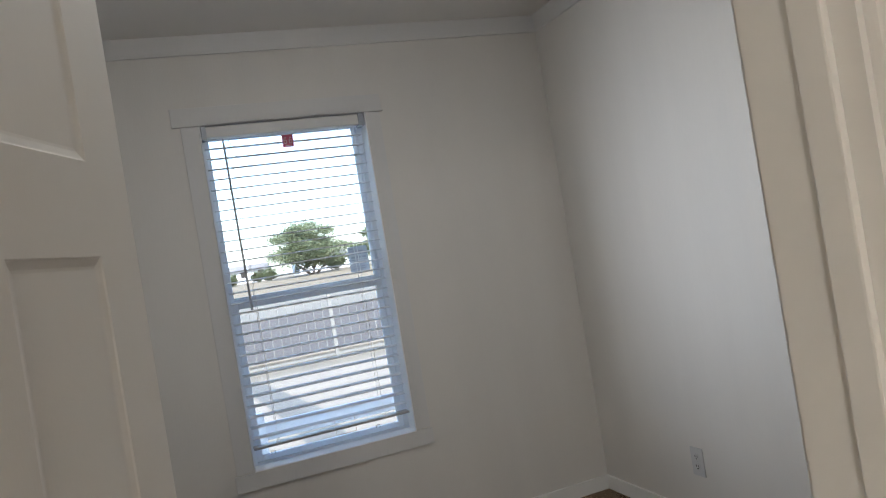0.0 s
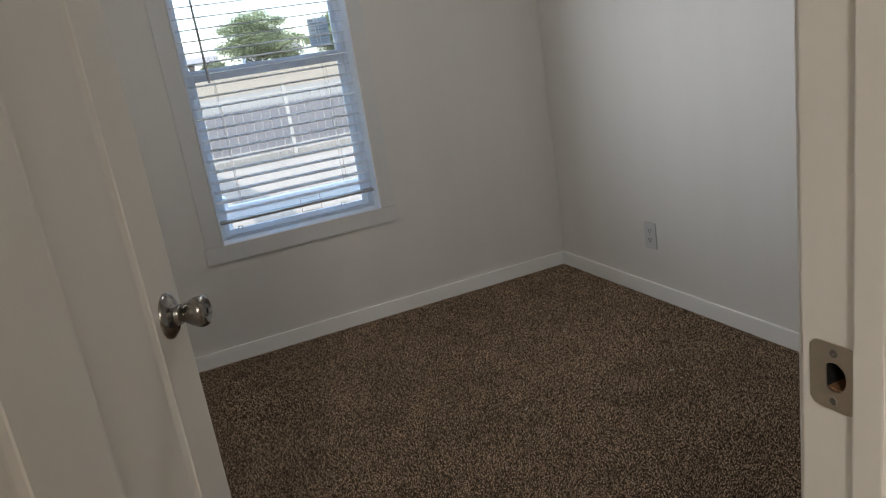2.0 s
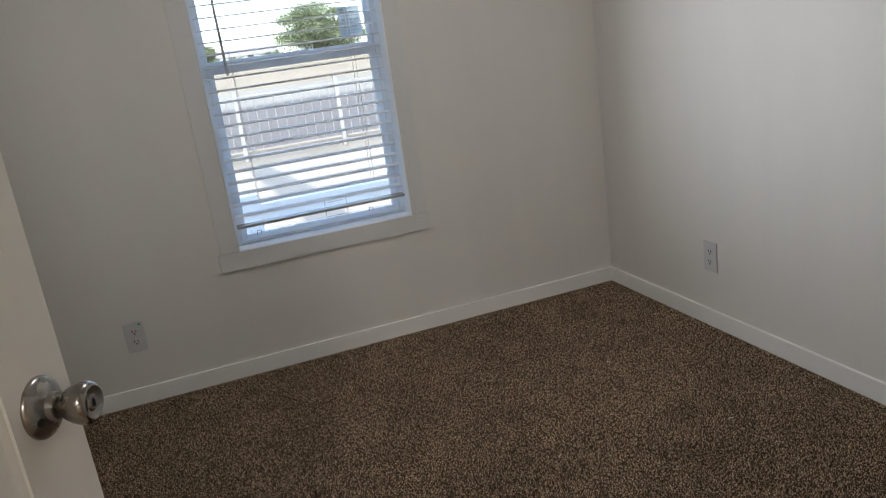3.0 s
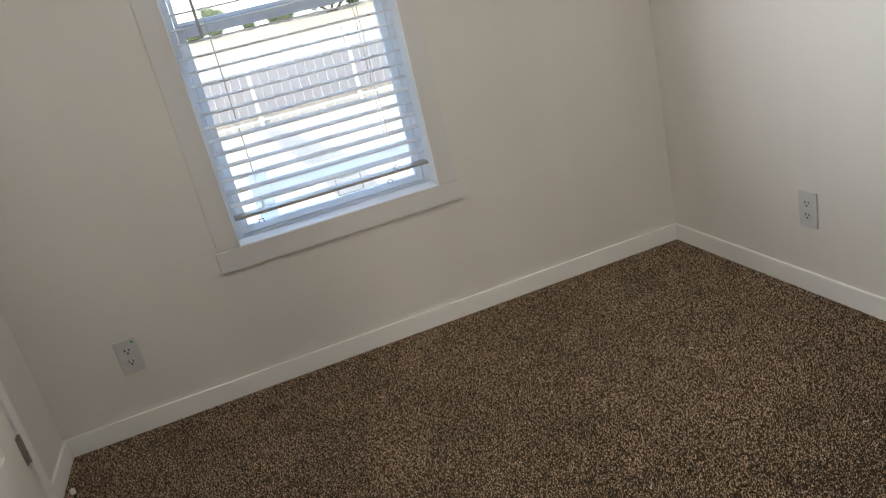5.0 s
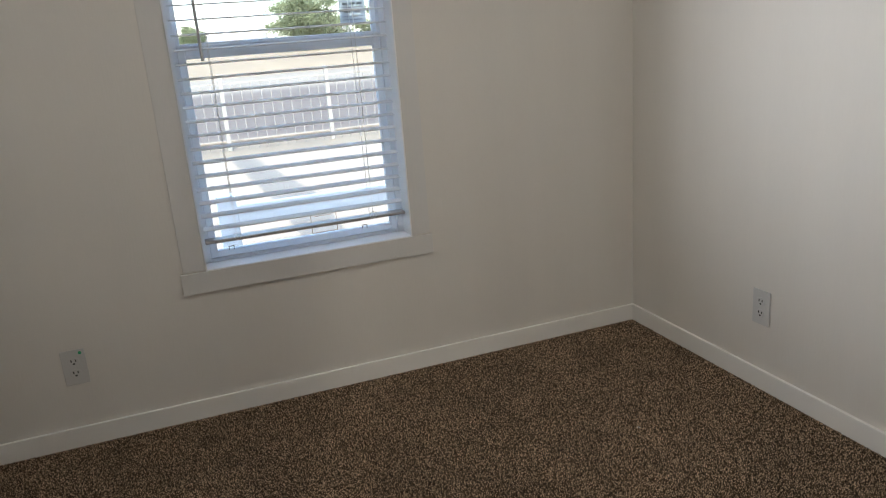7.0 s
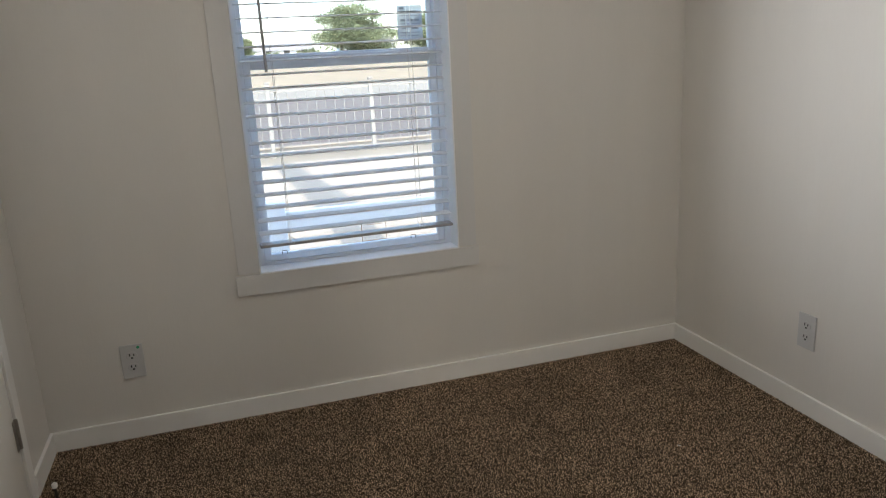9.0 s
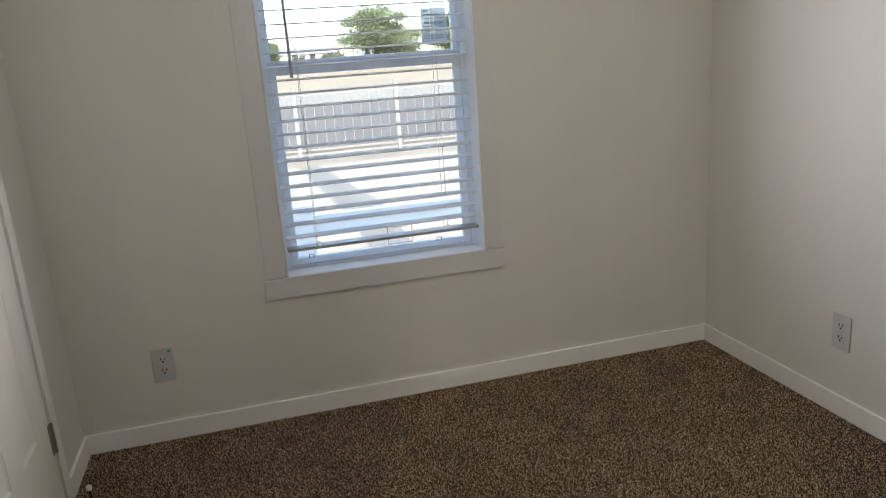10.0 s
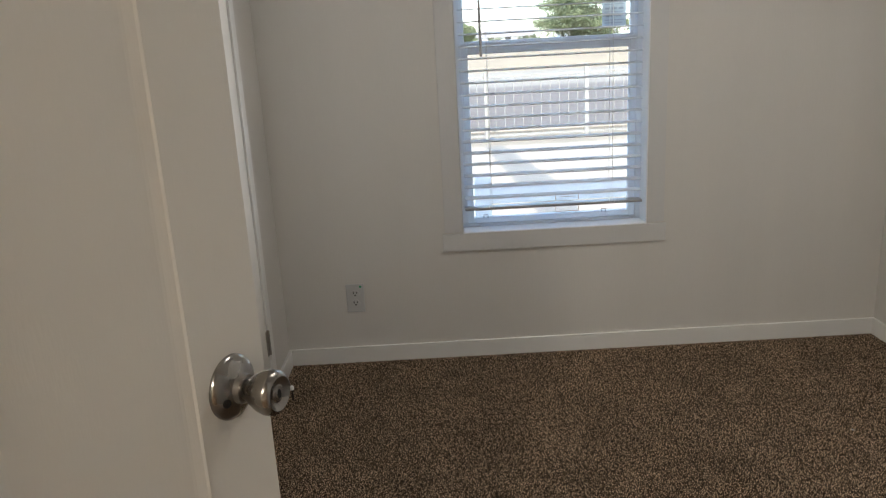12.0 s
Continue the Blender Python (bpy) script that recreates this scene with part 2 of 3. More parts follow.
def tube(points, radius, steps=8):
    """A rod along points; radius is one number or one a point."""
    bm = bmesh.new()
    pts = [Vector(p) for p in points]
    rad = radius if isinstance(radius, (list, tuple)) else [radius] * len(pts)
    rings = []
    for i, p in enumerate(pts):
        d = (pts[min(i + 1, len(pts) - 1)] - pts[max(i - 1, 0)]).normalized()
        u = d.orthogonal().normalized()
        w = d.cross(u)
        if rings:
            u = (last - d * last.dot(d)).normalized()
            w = d.cross(u)
        last = u
        rings.append([bm.verts.new(p + rad[i] * (u * math.cos(2 * math.pi * k / steps) + w * math.sin(2 * math.pi * k / steps))) for k in range(steps)])
    for a, b in zip(rings, rings[1:]):
        for k in range(steps):
            bm.faces.new((a[k], a[(k + 1) % steps], b[(k + 1) % steps], b[k]))
    bm.faces.new(rings[0][::-1])
    bm.faces.new(rings[-1])
    bmesh.ops.recalc_face_normals(bm, faces=bm.faces)
    return bm


def link(name, bm, mat, smooth=False):
    me = bpy.data.meshes.new(name)
    bm.to_mesh(me)
    bm.free()
    me.materials.append(mat)
    if smooth:
        me.polygons.foreach_set("use_smooth", [True] * len(me.polygons))
        me.set_sharp_from_angle(angle=radians(40))
    return new(name, me)


def part(name, bm, mat, parent, label="", smooth=False):
    ob = link(name, bm, mat, smooth)
    ob.parent = parent
    if label:
        ob["label"] = label
    return ob


def empty(name, m, label, category, group="", kind=""):
    ob = new(name)
    ob.empty_display_size = 0.05
    ob.matrix_world = m
    return tagged(ob, label, category, group, kind)


def setting(name, bm, mat, label, category, smooth=False):
    return tagged(link(name, bm, mat, smooth), label, category, kind="structure")


# ---- the room's shell ----
T = 0.11
setting("wall_north", boxes(((X0 - T, Y1, -0.3), (WX0 - 0.004, Y1 + T, TOP + 0.2)), ((WX1 + 0.004, Y1, -0.3), (X1 + T, Y1 + T, TOP + 0.2)),
        ((WX0 - 0.004, Y1, -0.3), (WX1 + 0.004, Y1 + T, WZ0 - 0.004)), ((WX0 - 0.004, Y1, WZ1 + 0.004), (WX1 + 0.004, Y1 + T, TOP + 0.2))), WALL,
        "off-white vinyl-faced wall panel around the window", "wall")
setting("wall_east", boxes(((X1, HALL, -0.3), (X1 + T, Y1 - 0.001, TOP + 0.2))), WALL, "plain off-white vinyl-faced bedroom side wall", "wall")
setting("wall_west", boxes(((X0 - T, Y0 - 0.095, -0.3), (X0, CY0 - 0.018, TOP + 0.2)), ((X0 - T, CY1 + 0.018, -0.3), (X0, Y1 - 0.001, TOP + 0.2)),
        ((X0 - T, CY0 - 0.018, CTOP + 0.018), (X0, CY1 + 0.018, TOP + 0.2))), WALL, "off-white wall panel with the closet doorway", "wall")
setting("wall_south", boxes(((X0 + 0.001, Y0 - 0.080, 0.0), (DX0 - 0.02, Y0, TOP)), ((DX1 + 0.02, Y0 - 0.080, 0.0), (X1 - 0.001, Y0, TOP)),
        ((DX0 - 0.02, Y0 - 0.080, DTOP + 0.02), (DX1 + 0.02, Y0, TOP))), WALL, "off-white wall panel with the bedroom doorway", "wall")
setting("wall_south_hall_face", boxes(((X0 - T, Y0 - 0.086, 0.0), (DX0 - 0.02, Y0 - 0.0802, TOP)), ((DX1 + 0.02, Y0 - 0.086, 0.0), (X1 - 0.001, Y0 - 0.0802, TOP)),
        ((DX0 - 0.02, Y0 - 0.086, DTOP + 0.02), (DX1 + 0.02, Y0 - 0.0802, TOP))), HALLWALL, "orange-peel textured hall face of the doorway wall", "wall")
HW = -1.9
setting("wall_hall_west", boxes(((HW - T, HALL, -0.3), (HW, Y0 - 0.095, TOP + 0.2)), ((HW, Y0 - 0.095, -0.3), (X0 - T, Y0, TOP + 0.2))), HALLWALL,
        "plain off-white hall wall behind the doorway", "wall")
setting("wall_hall_south", boxes(((HW - T, HALL - T, -0.3), (X1 + T, HALL, TOP + 0.2))), HALLWALL, "plain off-white hall wall", "wall")
FALL = 0.0175                                         # the ceiling drops this much a metre away from the side wall


def roofline(x):
    return TOP - 0.006 + (x - X1) * FALL


slab = boxes(((HW - T, HALL - T, 0.0), (X1 + T, Y1 + T, 0.12)))
for v in slab.verts:
    v.co.z += roofline(v.co.x)
setting("ceiling", slab, CEIL, "matte off-white textured ceiling board", "ceiling")
setting("floor", boxes(((X0 - T, Y0 - 0.05, -0.06), (X1 + T, Y1 + T, 0.005))), BACKING, "brown carpet backing under the bedroom pile, darkened for shade between tufts", "floor")
# hall floor out of view, made brown to bounce warm light
setting("floor_hall", boxes(((HW - T, HALL - T, -0.06), (X1 + T, Y0 - 0.052, -0.006))), HALLFLOOR, "unseen brown wood-look hall floor, added for a warm bounce", "floor")
setting("closet_shell", boxes(((X0 - 0.75, CY0 - 0.3, -0.06), (X0 - 0.70, CY1 + 0.25, TOP)), ((X0 - 0.70, CY0 - 0.3, -0.06), (X0 - T, CY0 - 0.25, TOP)),
        ((X0 - 0.70, CY1 + 0.2, -0.06), (X0 - T, CY1 + 0.25, TOP))), DARK, "plain inner walls of the closet", "wall")
# out-of-view slab added to stop sky leaks and shade the porch
setting("roof", boxes(((HW - 0.5, HALL - 0.5, TOP + 0.2), (X1 + 4.0, Y1 + 0.45, TOP + 0.32))), ROOFING, "unseen dark shingled roof slab with an overhang, added to block skylight", "roof")

# trims
BB, BT = 0.072, 0.011
setting("baseboard_north", boxes(((X0, Y1 - BT, -0.01), (X1, Y1, BB)), bevel=0.002), TRIM, "white painted flat baseboard under the window wall", "baseboard")
setting("baseboard_east", boxes(((X1 - BT, Y0, -0.01), (X1, Y1 - BT - 0.001, BB)), bevel=0.002), TRIM, "white painted flat baseboard along the side wall", "baseboard")
setting("baseboard_west", boxes(((X0, CY1 + 0.058, -0.01), (X0 + BT, Y1 - BT - 0.001, BB)), bevel=0.002), TRIM, "short white baseboard beside the closet casing", "baseboard")
setting("baseboard_west_rear", boxes(((X0, Y0, -0.01), (X0 + BT, CY0 - 0.058, BB)), bevel=0.002), TRIM, "white painted baseboard behind the open door", "baseboard")
setting("baseboard_south", boxes(((DX1 + 0.08, Y0, -0.01), (X1 - BT - 0.001, Y0 + BT, BB)), bevel=0.002), TRIM, "white painted baseboard beside the doorway", "baseboard")


def crown(name, axis, a, b, at, side, label):
    """A flat cornice board with a small cove at its foot, along x or y."""
    prof = [(0.0, 0.004), (0.020, 0.004), (0.018, -0.012), (0.014, -0.064), (0.011, -0.076), (0.0, -0.078)]
    bm = bmesh.new()
    ends = []
    for s in (a, b):
        ends.append([bm.verts.new((s, at + side * d, z + roofline(s)) if axis == "x" else (at + side * d, s, z + roofline(at))) for d, z in prof])
    k = len(prof)
    for i in range(k):
        bm.faces.new((ends[0][i], ends[0][(i + 1) % k], ends[1][(i + 1) % k], ends[1][i]))
    bm.faces.new(ends[0])
    bm.faces.new(ends[1])
    bmesh.ops.recalc_face_normals(bm, faces=bm.faces)
    setting(name, bm, CASING, label, "cornice")


crown("trim_crown_north", "x", X0, X1, Y1, -1, "flat off-white cornice board over the window wall")
crown("trim_crown_east", "y", Y0, Y1 - 0.0205, X1, -1, "flat off-white cornice board over the side wall")
crown("trim_crown_west", "y", Y0, Y1 - 0.0205, X0, 1, "flat off-white cornice board over the closet wall")



def ceiling_lamp(x, y, glow, label):
    """An added flush round lamp, out of view: a metal rim and a shallow frosted dome."""
    ob = empty("ceiling_light", pose(x, y, roofline(x)), label, "ceiling light", "flush ceiling lights")
    part("rim", lathe([(0.150, 0.004), (0.160, 0.004), (0.162, -0.018), (0.156, -0.024), (0.148, -0.022), (0.150, 0.004)], 40, "Z"), NICKEL, ob, "", True)
    part("diffuser", lathe([(0.0001, -0.004), (0.147, -0.004), (0.146, -0.030), (0.130, -0.052), (0.095, -0.070), (0.045, -0.079), (0.0001, -0.080)], 40, "Z"), glow, ob, "frosted glowing dome", True)
    return ob


# assumed room lamp, added out of view to lift the walls
ceiling_lamp(0.675, 1.95, ROOM_FILL_GLOW, "unseen round ceiling light with a frosted dome, added to light the room")
# made-up hall lamp, placed to brighten the door and its jamb
ceiling_lamp(-0.75, -1.15, HALL_FILL_GLOW, "unseen round hall light with a warm frosted dome, added to light the doorway")

# ---- bedroom doorway: jambs, stops, casing, strike plate ----
S0, S1 = Y0 - 0.088, Y0
doorway = empty("door_frame", pose(0, 0, 0), "white painted wooden door frame with a metal strike plate", "door frame", kind="structure")
SZ0, SZ1, SY0, SY1 = 0.896, 0.926, Y0 - 0.0395, Y0 - 0.0195
part("jamb", boxes(((DX1, S0, -0.01), (DX1 + 0.02, S1, SZ0)), ((DX1, S0, SZ1), (DX1 + 0.02, S1, DTOP)), ((DX1, S0, SZ0), (DX1 + 0.02, SY0, SZ1)),
     ((DX1, SY1, SZ0), (DX1 + 0.02, S1, SZ1))), TRIM, doorway)
# shade of a deep latch hole, painted onto a shallow recess
part("hole_back", boxes(((DX1 + 0.0195, SY0, SZ0), (DX1 + 0.0198, SY1, SZ1))), HOLE_SHADE, doorway)
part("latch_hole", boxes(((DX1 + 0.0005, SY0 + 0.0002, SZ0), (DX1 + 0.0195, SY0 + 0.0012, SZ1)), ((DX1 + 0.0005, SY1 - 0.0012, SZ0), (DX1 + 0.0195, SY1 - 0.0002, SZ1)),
     ((DX1 + 0.0005, SY0 + 0.0012, SZ1 - 0.0012), (DX1 + 0.0195, SY1 - 0.0012, SZ1 - 0.0002))), HOLE_SHADE, doorway, "latch hole sides, coloured near-black for the shade inside")
part("hole_floor", boxes(((DX1 + 0.0005, SY0 + 0.0012, SZ0 + 0.0002), (DX1 + 0.0195, SY1 - 0.0012, SZ0 + 0.0052))), RAWWOOD, doorway, "bare splintered wood in the latch hole")
part("jamb", boxes(((DX0 - 0.02, S0, -0.01), (DX0, S1, DTOP))), TRIM, doorway)
part("head_jamb", boxes(((DX0 - 0.02, S0, DTOP + 0.0005), (DX1 + 0.02, S1, DTOP + 0.02))), TRIM, doorway)
part("stop", boxes(((DX1 - 0.007, Y0 - 0.071, -0.01), (DX1 - 0.0002, Y0 - 0.0465, DTOP)), bevel=0.002), TRIM, doorway)
part("stop", boxes(((DX0 + 0.0002, Y0 - 0.071, -0.01), (DX0 + 0.010, Y0 - 0.037, DTOP)), bevel=0.002), TRIM, doorway)
part("casing", boxes(((DX1 + 0.005, S0 - 0.009, -0.01), (DX1 + 0.030, S0 + 0.001, DTOP + 0.03)), bevel=0.003), TRIM, doorway)
part("casing", boxes(((DX0 - 0.030, S0 - 0.009, -0.01), (DX0 - 0.005, S0 + 0.001, DTOP + 0.03)), bevel=0.003), TRIM, doorway)
part("casing", boxes(((DX1 + 0.006, S1, -0.01), (DX1 + 0.060, S1 + 0.010, DTOP + 0.06)), bevel=0.003), TRIM, doorway)
part("casing", boxes(((DX0 - 0.060, S1, -0.01), (DX0 - 0.022, S1 + 0.010, DTOP + 0.06)), bevel=0.003), TRIM, doorway)


def strike_plate():
    """A thin plate with rounded ends, a round latch hole and two screw holes, in the y-z plane."""
    cy, cz, hy, hz = Y0 - 0.0265, 0.911, 0.0195, 0.0272
    bm = bmesh.new()
    k = 48
    rows = []
    for i in range(k):
        a = 2 * math.pi * i / k
        c, s = math.cos(a), math.sin(a)
        m = max(abs(c) / hy, abs(s) / hz)
        oy, oz = c / m, s / m
        lim = hz - 0.0055 * max(0.0, (abs(oy) - hy + 0.007) / 0.007) ** 2
        oz = max(-lim, min(lim, oz))
        iy, iz = min(0.0068, 0.0102 * c) - 0.0012, 0.0118 * s
        x0 = DX1 - 0.0014
        rows.append([bm.verts.new((x0 + dx + 0, cy + y, cz + z)) for j, (y, z, dx) in enumerate(((oy, oz, 0), (iy, iz, 0), (iy, iz, 0.0013), (oy, oz, 0.0013)))])
    for p, q in zip(rows, rows[1:] + rows[:1]):
        for j in range(4):
            bm.faces.new((p[j], p[(j + 1) % 4], q[(j + 1) % 4], q[j]))
    bmesh.ops.recalc_face_normals(bm, faces=bm.faces)
    return bm


plate = part("strike_plate", strike_plate(), STRIKE, doorway, "satin nickel strike plate with a round latch hole")
for dz in (-0.0195, 0.0195):
    screw = part("screw", lathe([(0.0001, 0), (0.0034, 0), (0.003, 0.0007), (0.0012, 0.001), (0.0001, 0.0003)], 16, "X"), NICKEL, plate)
    screw.data.transform(Matrix.Translation((DX1 - 0.0014, Y0 - 0.0275, 0.911 + dz)) @ Matrix.Scale(-1, 4, (1, 0, 0)))


# ---- panelled doors with knobs and hinges ----
def door_slab(w, h, t, panels, depth=0.0045, slope=0.0140):
    """A moulded slab: x along its width, faces at y=0 and y=t, sunken panels on both faces."""
    xs = sorted({0.0, w, *[p[0] for p in panels], *[p[1] for p in panels]})
    zs = sorted({0.0, h, *[p[2] for p in panels], *[p[3] for p in panels]})
    bm = bmesh.new()
    for y, s in ((0.0, 1), (t, -1)):
        for a, b in zip(xs, xs[1:]):
            for c, d in zip(zs, zs[1:]):
                hit = [p for p in panels if p[0] <= a and b <= p[1] and p[2] <= c and d <= p[3]]
                if hit:
                    continue
                bm.faces.new([bm.verts.new(v) for v in ((a, y, c), (b, y, c), (b, y, d), (a, y, d))])
        for a, b, c, d in panels:
            loops = []
            for inset, dep in ((0, 0), (slope * 0.15, depth * 0.35), (slope * 0.75, depth * 0.9), (slope, depth)):
                loops.append([bm.verts.new(v) for v in ((a + inset, y + s * dep, c + inset), (b - inset, y + s * dep, c + inset), (b - inset, y + s * dep, d - inset), (a + inset, y + s * dep, d - inset))])
            for p, q in zip(loops, loops[1:]):
                for k in range(4):
                    bm.faces.new((p[k], p[(k + 1) % 4], q[(k + 1) % 4], q[k]))
            bm.faces.new(loops[-1])
    for p, q in (((0, 0), (0, h)), ((0, h), (w, h)), ((w, h), (w, 0)), ((w, 0), (0, 0))):
        bm.faces.new([bm.verts.new(v) for v in ((p[0], 0, p[1]), (q[0], 0, q[1]), (q[0], t, q[1]), (p[0], t, p[1]))])
    bmesh.ops.remove_doubles(bm, verts=bm.verts, dist=0.0002)
    bmesh.ops.recalc_face_normals(bm, faces=bm.faces)
    return bm


def add_knob(door, x, y, z, flip, size=1.0, keyhole=True):
    """A tulip knob on a domed rose, standing out of the face at y; flip turns it to the other face."""
    m = Matrix.Translation((x, y, z)) @ (Matrix.Rotation(math.pi, 4, "Z") if flip else Matrix()) @ Matrix.Scale(size, 4)
    rose = part("knob_rose", lathe([(0.0001, 0), (0.0335, 0), (0.0335, 0.0025), (0.032, 0.005), (0.026, 0.009), (0.019, 0.0115), (0.0155, 0.0135), (0.0145, 0.020), (0.0001, 0.020)], 48), NICKEL, door, "domed satin nickel rose", True)
    knob = part("door_knob", lathe([(0.0001, 0.0205), (0.0125, 0.0205), (0.0128, 0.024), (0.0150, 0.029), (0.0195, 0.036), (0.0238, 0.045), (0.0258, 0.053), (0.0256, 0.059), (0.0235, 0.064),
                (0.0195, 0.0665), (0.0165, 0.0655), (0.0135, 0.0635), (0.0100, 0.0635), (0.0085, 0.0650), (0.0001, 0.0655)], 48), NICKEL, door, "tulip-shaped satin nickel knob", True)
    rose.matrix_local = m
    knob.matrix_local = m @ Matrix.Scale(0.88, 4)
    # near-black disc on the rose, in place of a shaded hole
    pin = part("release_hole", lathe([(0.0001, -0.002), (0.0045, -0.002), (0.0045, 0.0008), (0.0001, 0.0008)], 18), HOLE_SHADE, rose)
    pin.matrix_local = Matrix.Translation((-0.0210, -0.0103, -0.0075)) @ Matrix.Rotation(radians(-20), 4, "Z")
    if keyhole:
        # near-black disc on the knob's end, coloured like a shaded slot
        slot = part("turn_slot", lathe([(0.0001, 0.0650), (0.0036, 0.0650), (0.0036, 0.0660), (0.0001, 0.0660)], 16), HOLE_SHADE, knob)
        slot.matrix_local = Matrix.Diagonal((0.8, 1, 1.5, 1))


def hinge_bm(z, side):
    """Two leaves and a knuckle, standing upright at x=0."""
    bm = boxes(((-0.022, side * 0.0015, z - 0.044), (-0.004, side * 0.0032, z + 0.044)), ((0.004, side * 0.0015, z - 0.044), (0.022, side * 0.0032, z + 0.044)))
    for k in range(3):
        kn = lathe([(0.0001, 0), (0.0052, 0), (0.0052, 0.028), (0.0001, 0.028)], 14, "Z")
        bmesh.ops.translate(kn, verts=kn.verts, vec=(0, side * 0.005, z - 0.044 + k * 0.030))
        tmp = bpy.data.meshes.new("tmp")
        kn.to_mesh(tmp)
        kn.free()
        bm.from_mesh(tmp)
        bpy.data.meshes.remove(tmp)
    return bm


def craftsman_panels(w, s=0.092, m=0.125):
    p = (w - 2 * s - m) / 2
    return [(s, s + p, 0.262, 1.318), (w - s - p, w - s, 0.262, 1.318), (s, w - s, 1.428, 1.880)]


# bedroom door, standing open into the room
DW = 0.664
swing = math.degrees(math.atan2(1.221 - 0.605, -0.045 + 0.306))
bed_door = empty("bedroom_door", pose(-0.3035, 0.611, 0.014, 0, 0, swing), "white moulded three-panel bedroom door, standing open", "door")
slab = part("door_leaf", door_slab(DW, 2.0, 0.035, craftsman_panels(DW)), DOOR, bed_door)
add_knob(bed_door, DW - 0.049, 0, 0.896, False, 0.875)
add_knob(bed_door, DW - 0.049, 0.035, 0.896, True, 0.875, False)
part("latch_plate", boxes(((DW - 0.0005, 0.006, 0.873), (DW + 0.0012, 0.029, 0.929)), ((DW, 0.012, 0.892), (DW + 0.009, 0.023, 0.910)), bevel=0.0004), NICKEL, bed_door, "nickel latch plate with its bolt")
for z in (0.22, 1.78):
    h = part("hinge", hinge_bm(z, 1), HINGE, bed_door)
    h.matrix_local = Matrix.Translation((-0.003, 0.037, 0))

# closet door, shut, in the side wall
closet_frame = empty("closet_frame", pose(0, 0, 0), "white painted closet door frame and casing", "door frame", kind="structure")
part("jamb", boxes(((X0 - T, CY1, -0.01), (X0, CY1 + 0.0175, CTOP))), TRIM, closet_frame)
part("jamb", boxes(((X0 - T, CY0 - 0.0175, -0.01), (X0, CY0, CTOP))), TRIM, closet_frame)
part("head_jamb", boxes(((X0 - T, CY0 - 0.0175, CTOP + 0.0005), (X0, CY1 + 0.0175, CTOP + 0.0175))), TRIM, closet_frame)
part("casing", boxes(((X0 + 0.0002, CY1 + 0.004, -0.01), (X0 + 0.009, CY1 + 0.056, CTOP + 0.056)), bevel=0.002), TRIM, closet_frame)
part("casing", boxes(((X0 + 0.0002, CY0 - 0.056, -0.01), (X0 + 0.009, CY0 - 0.004, CTOP + 0.056)), bevel=0.002), TRIM, closet_frame)
part("head_casing", boxes(((X0 + 0.0002, CY0 - 0.0035, CTOP + 0.004), (X0 + 0.009, CY1 + 0.0035, CTOP + 0.056)), bevel=0.002), TRIM, closet_frame)
part("threshold", boxes(((X0 - T, CY0 + 0.001, -0.02), (X0 - 0.004, CY1 - 0.001, 0.010)), bevel=0.002), TRIM, closet_frame, "low white threshold strip")
CW = CY1 - CY0 - 0.008
closet_door = empty("closet_door", pose(X0 + 0.002, CY0 + 0.004, 0.022, 0, 0, 90), "white moulded three-panel closet door, closed", "door")
part("door_leaf", door_slab(CW, 1.985, 0.035, craftsman_panels(CW, 0.118, 0.105), 0.006, 0.011), DOOR, closet_door)
add_knob(closet_door, 0.060, 0, 0.885, False, 0.95)
for z in (0.215, 1.77):
    h = part("hinge", hinge_bm(z, -1), HINGE, closet_door, "satin nickel butt hinge")
    h.matrix_local = Matrix.Translation((CW + 0.003, 0.0, 0))

# ---- window ----
YF = 3.375
window = empty("window_1", pose(0, 0, 0), "white vinyl single-hung window with two sashes", "window", kind="structure")
part("window_reveal", boxes(((WX0 - 0.004, Y1 - 0.011, WZ0), (WX0, Y1 + T, WZ1)), ((WX1, Y1 - 0.011, WZ0), (WX1 + 0.004, Y1 + T, WZ1)),
     ((WX0 - 0.004, Y1 - 0.011, WZ1), (WX1 + 0.004, Y1 + T, WZ1 + 0.004)), ((WX0 - 0.004, Y1 - 0.011, WZ0 - 0.004), (WX1 + 0.004, Y1 + T, WZ0))), REVEAL, window)
part("window_frame", boxes(((WX0, YF, WZ0), (WX0 + 0.020, YF + 0.07, WZ1)), ((WX1 - 0.020, YF, WZ0), (WX1, YF + 0.07, WZ1)),
     ((WX0 + 0.020, YF, WZ1 - 0.03), (WX1 - 0.020, YF + 0.07, WZ1)), ((WX0 + 0.020, YF, WZ0), (WX1 - 0.020, YF + 0.07, WZ0 + 0.012)), bevel=0.002), VINYL, window)


def sash(name, z0, z1, y0, y1, stile, foot, head):
    a, b = WX0 + 0.0205, WX1 - 0.0205
    ob = part(name, boxes(((a, y0, z0), (a + stile, y1, z1)), ((b - stile, y0, z0), (b, y1, z1)), ((a + stile, y0, z0), (b - stile, y1, z0 + foot)),
                          ((a + stile, y0, z1 - head), (b - stile, y1, z1)), bevel=0.0025), VINYL, window)
    pane = part("pane", boxes(((a + stile - 0.003, (y0 + y1) / 2 - 0.002, z0 + foot - 0.003), (b - stile + 0.003, (y0 + y1) / 2 + 0.002, z1 - head + 0.003))), GLASS, ob, "clear window pane")
    pane.visible_shadow = False
    return ob


lower = sash("lower_sash", WZ0 + 0.0125, 1.205, YF + 0.006, YF + 0.032, 0.024, 0.022, 0.040)
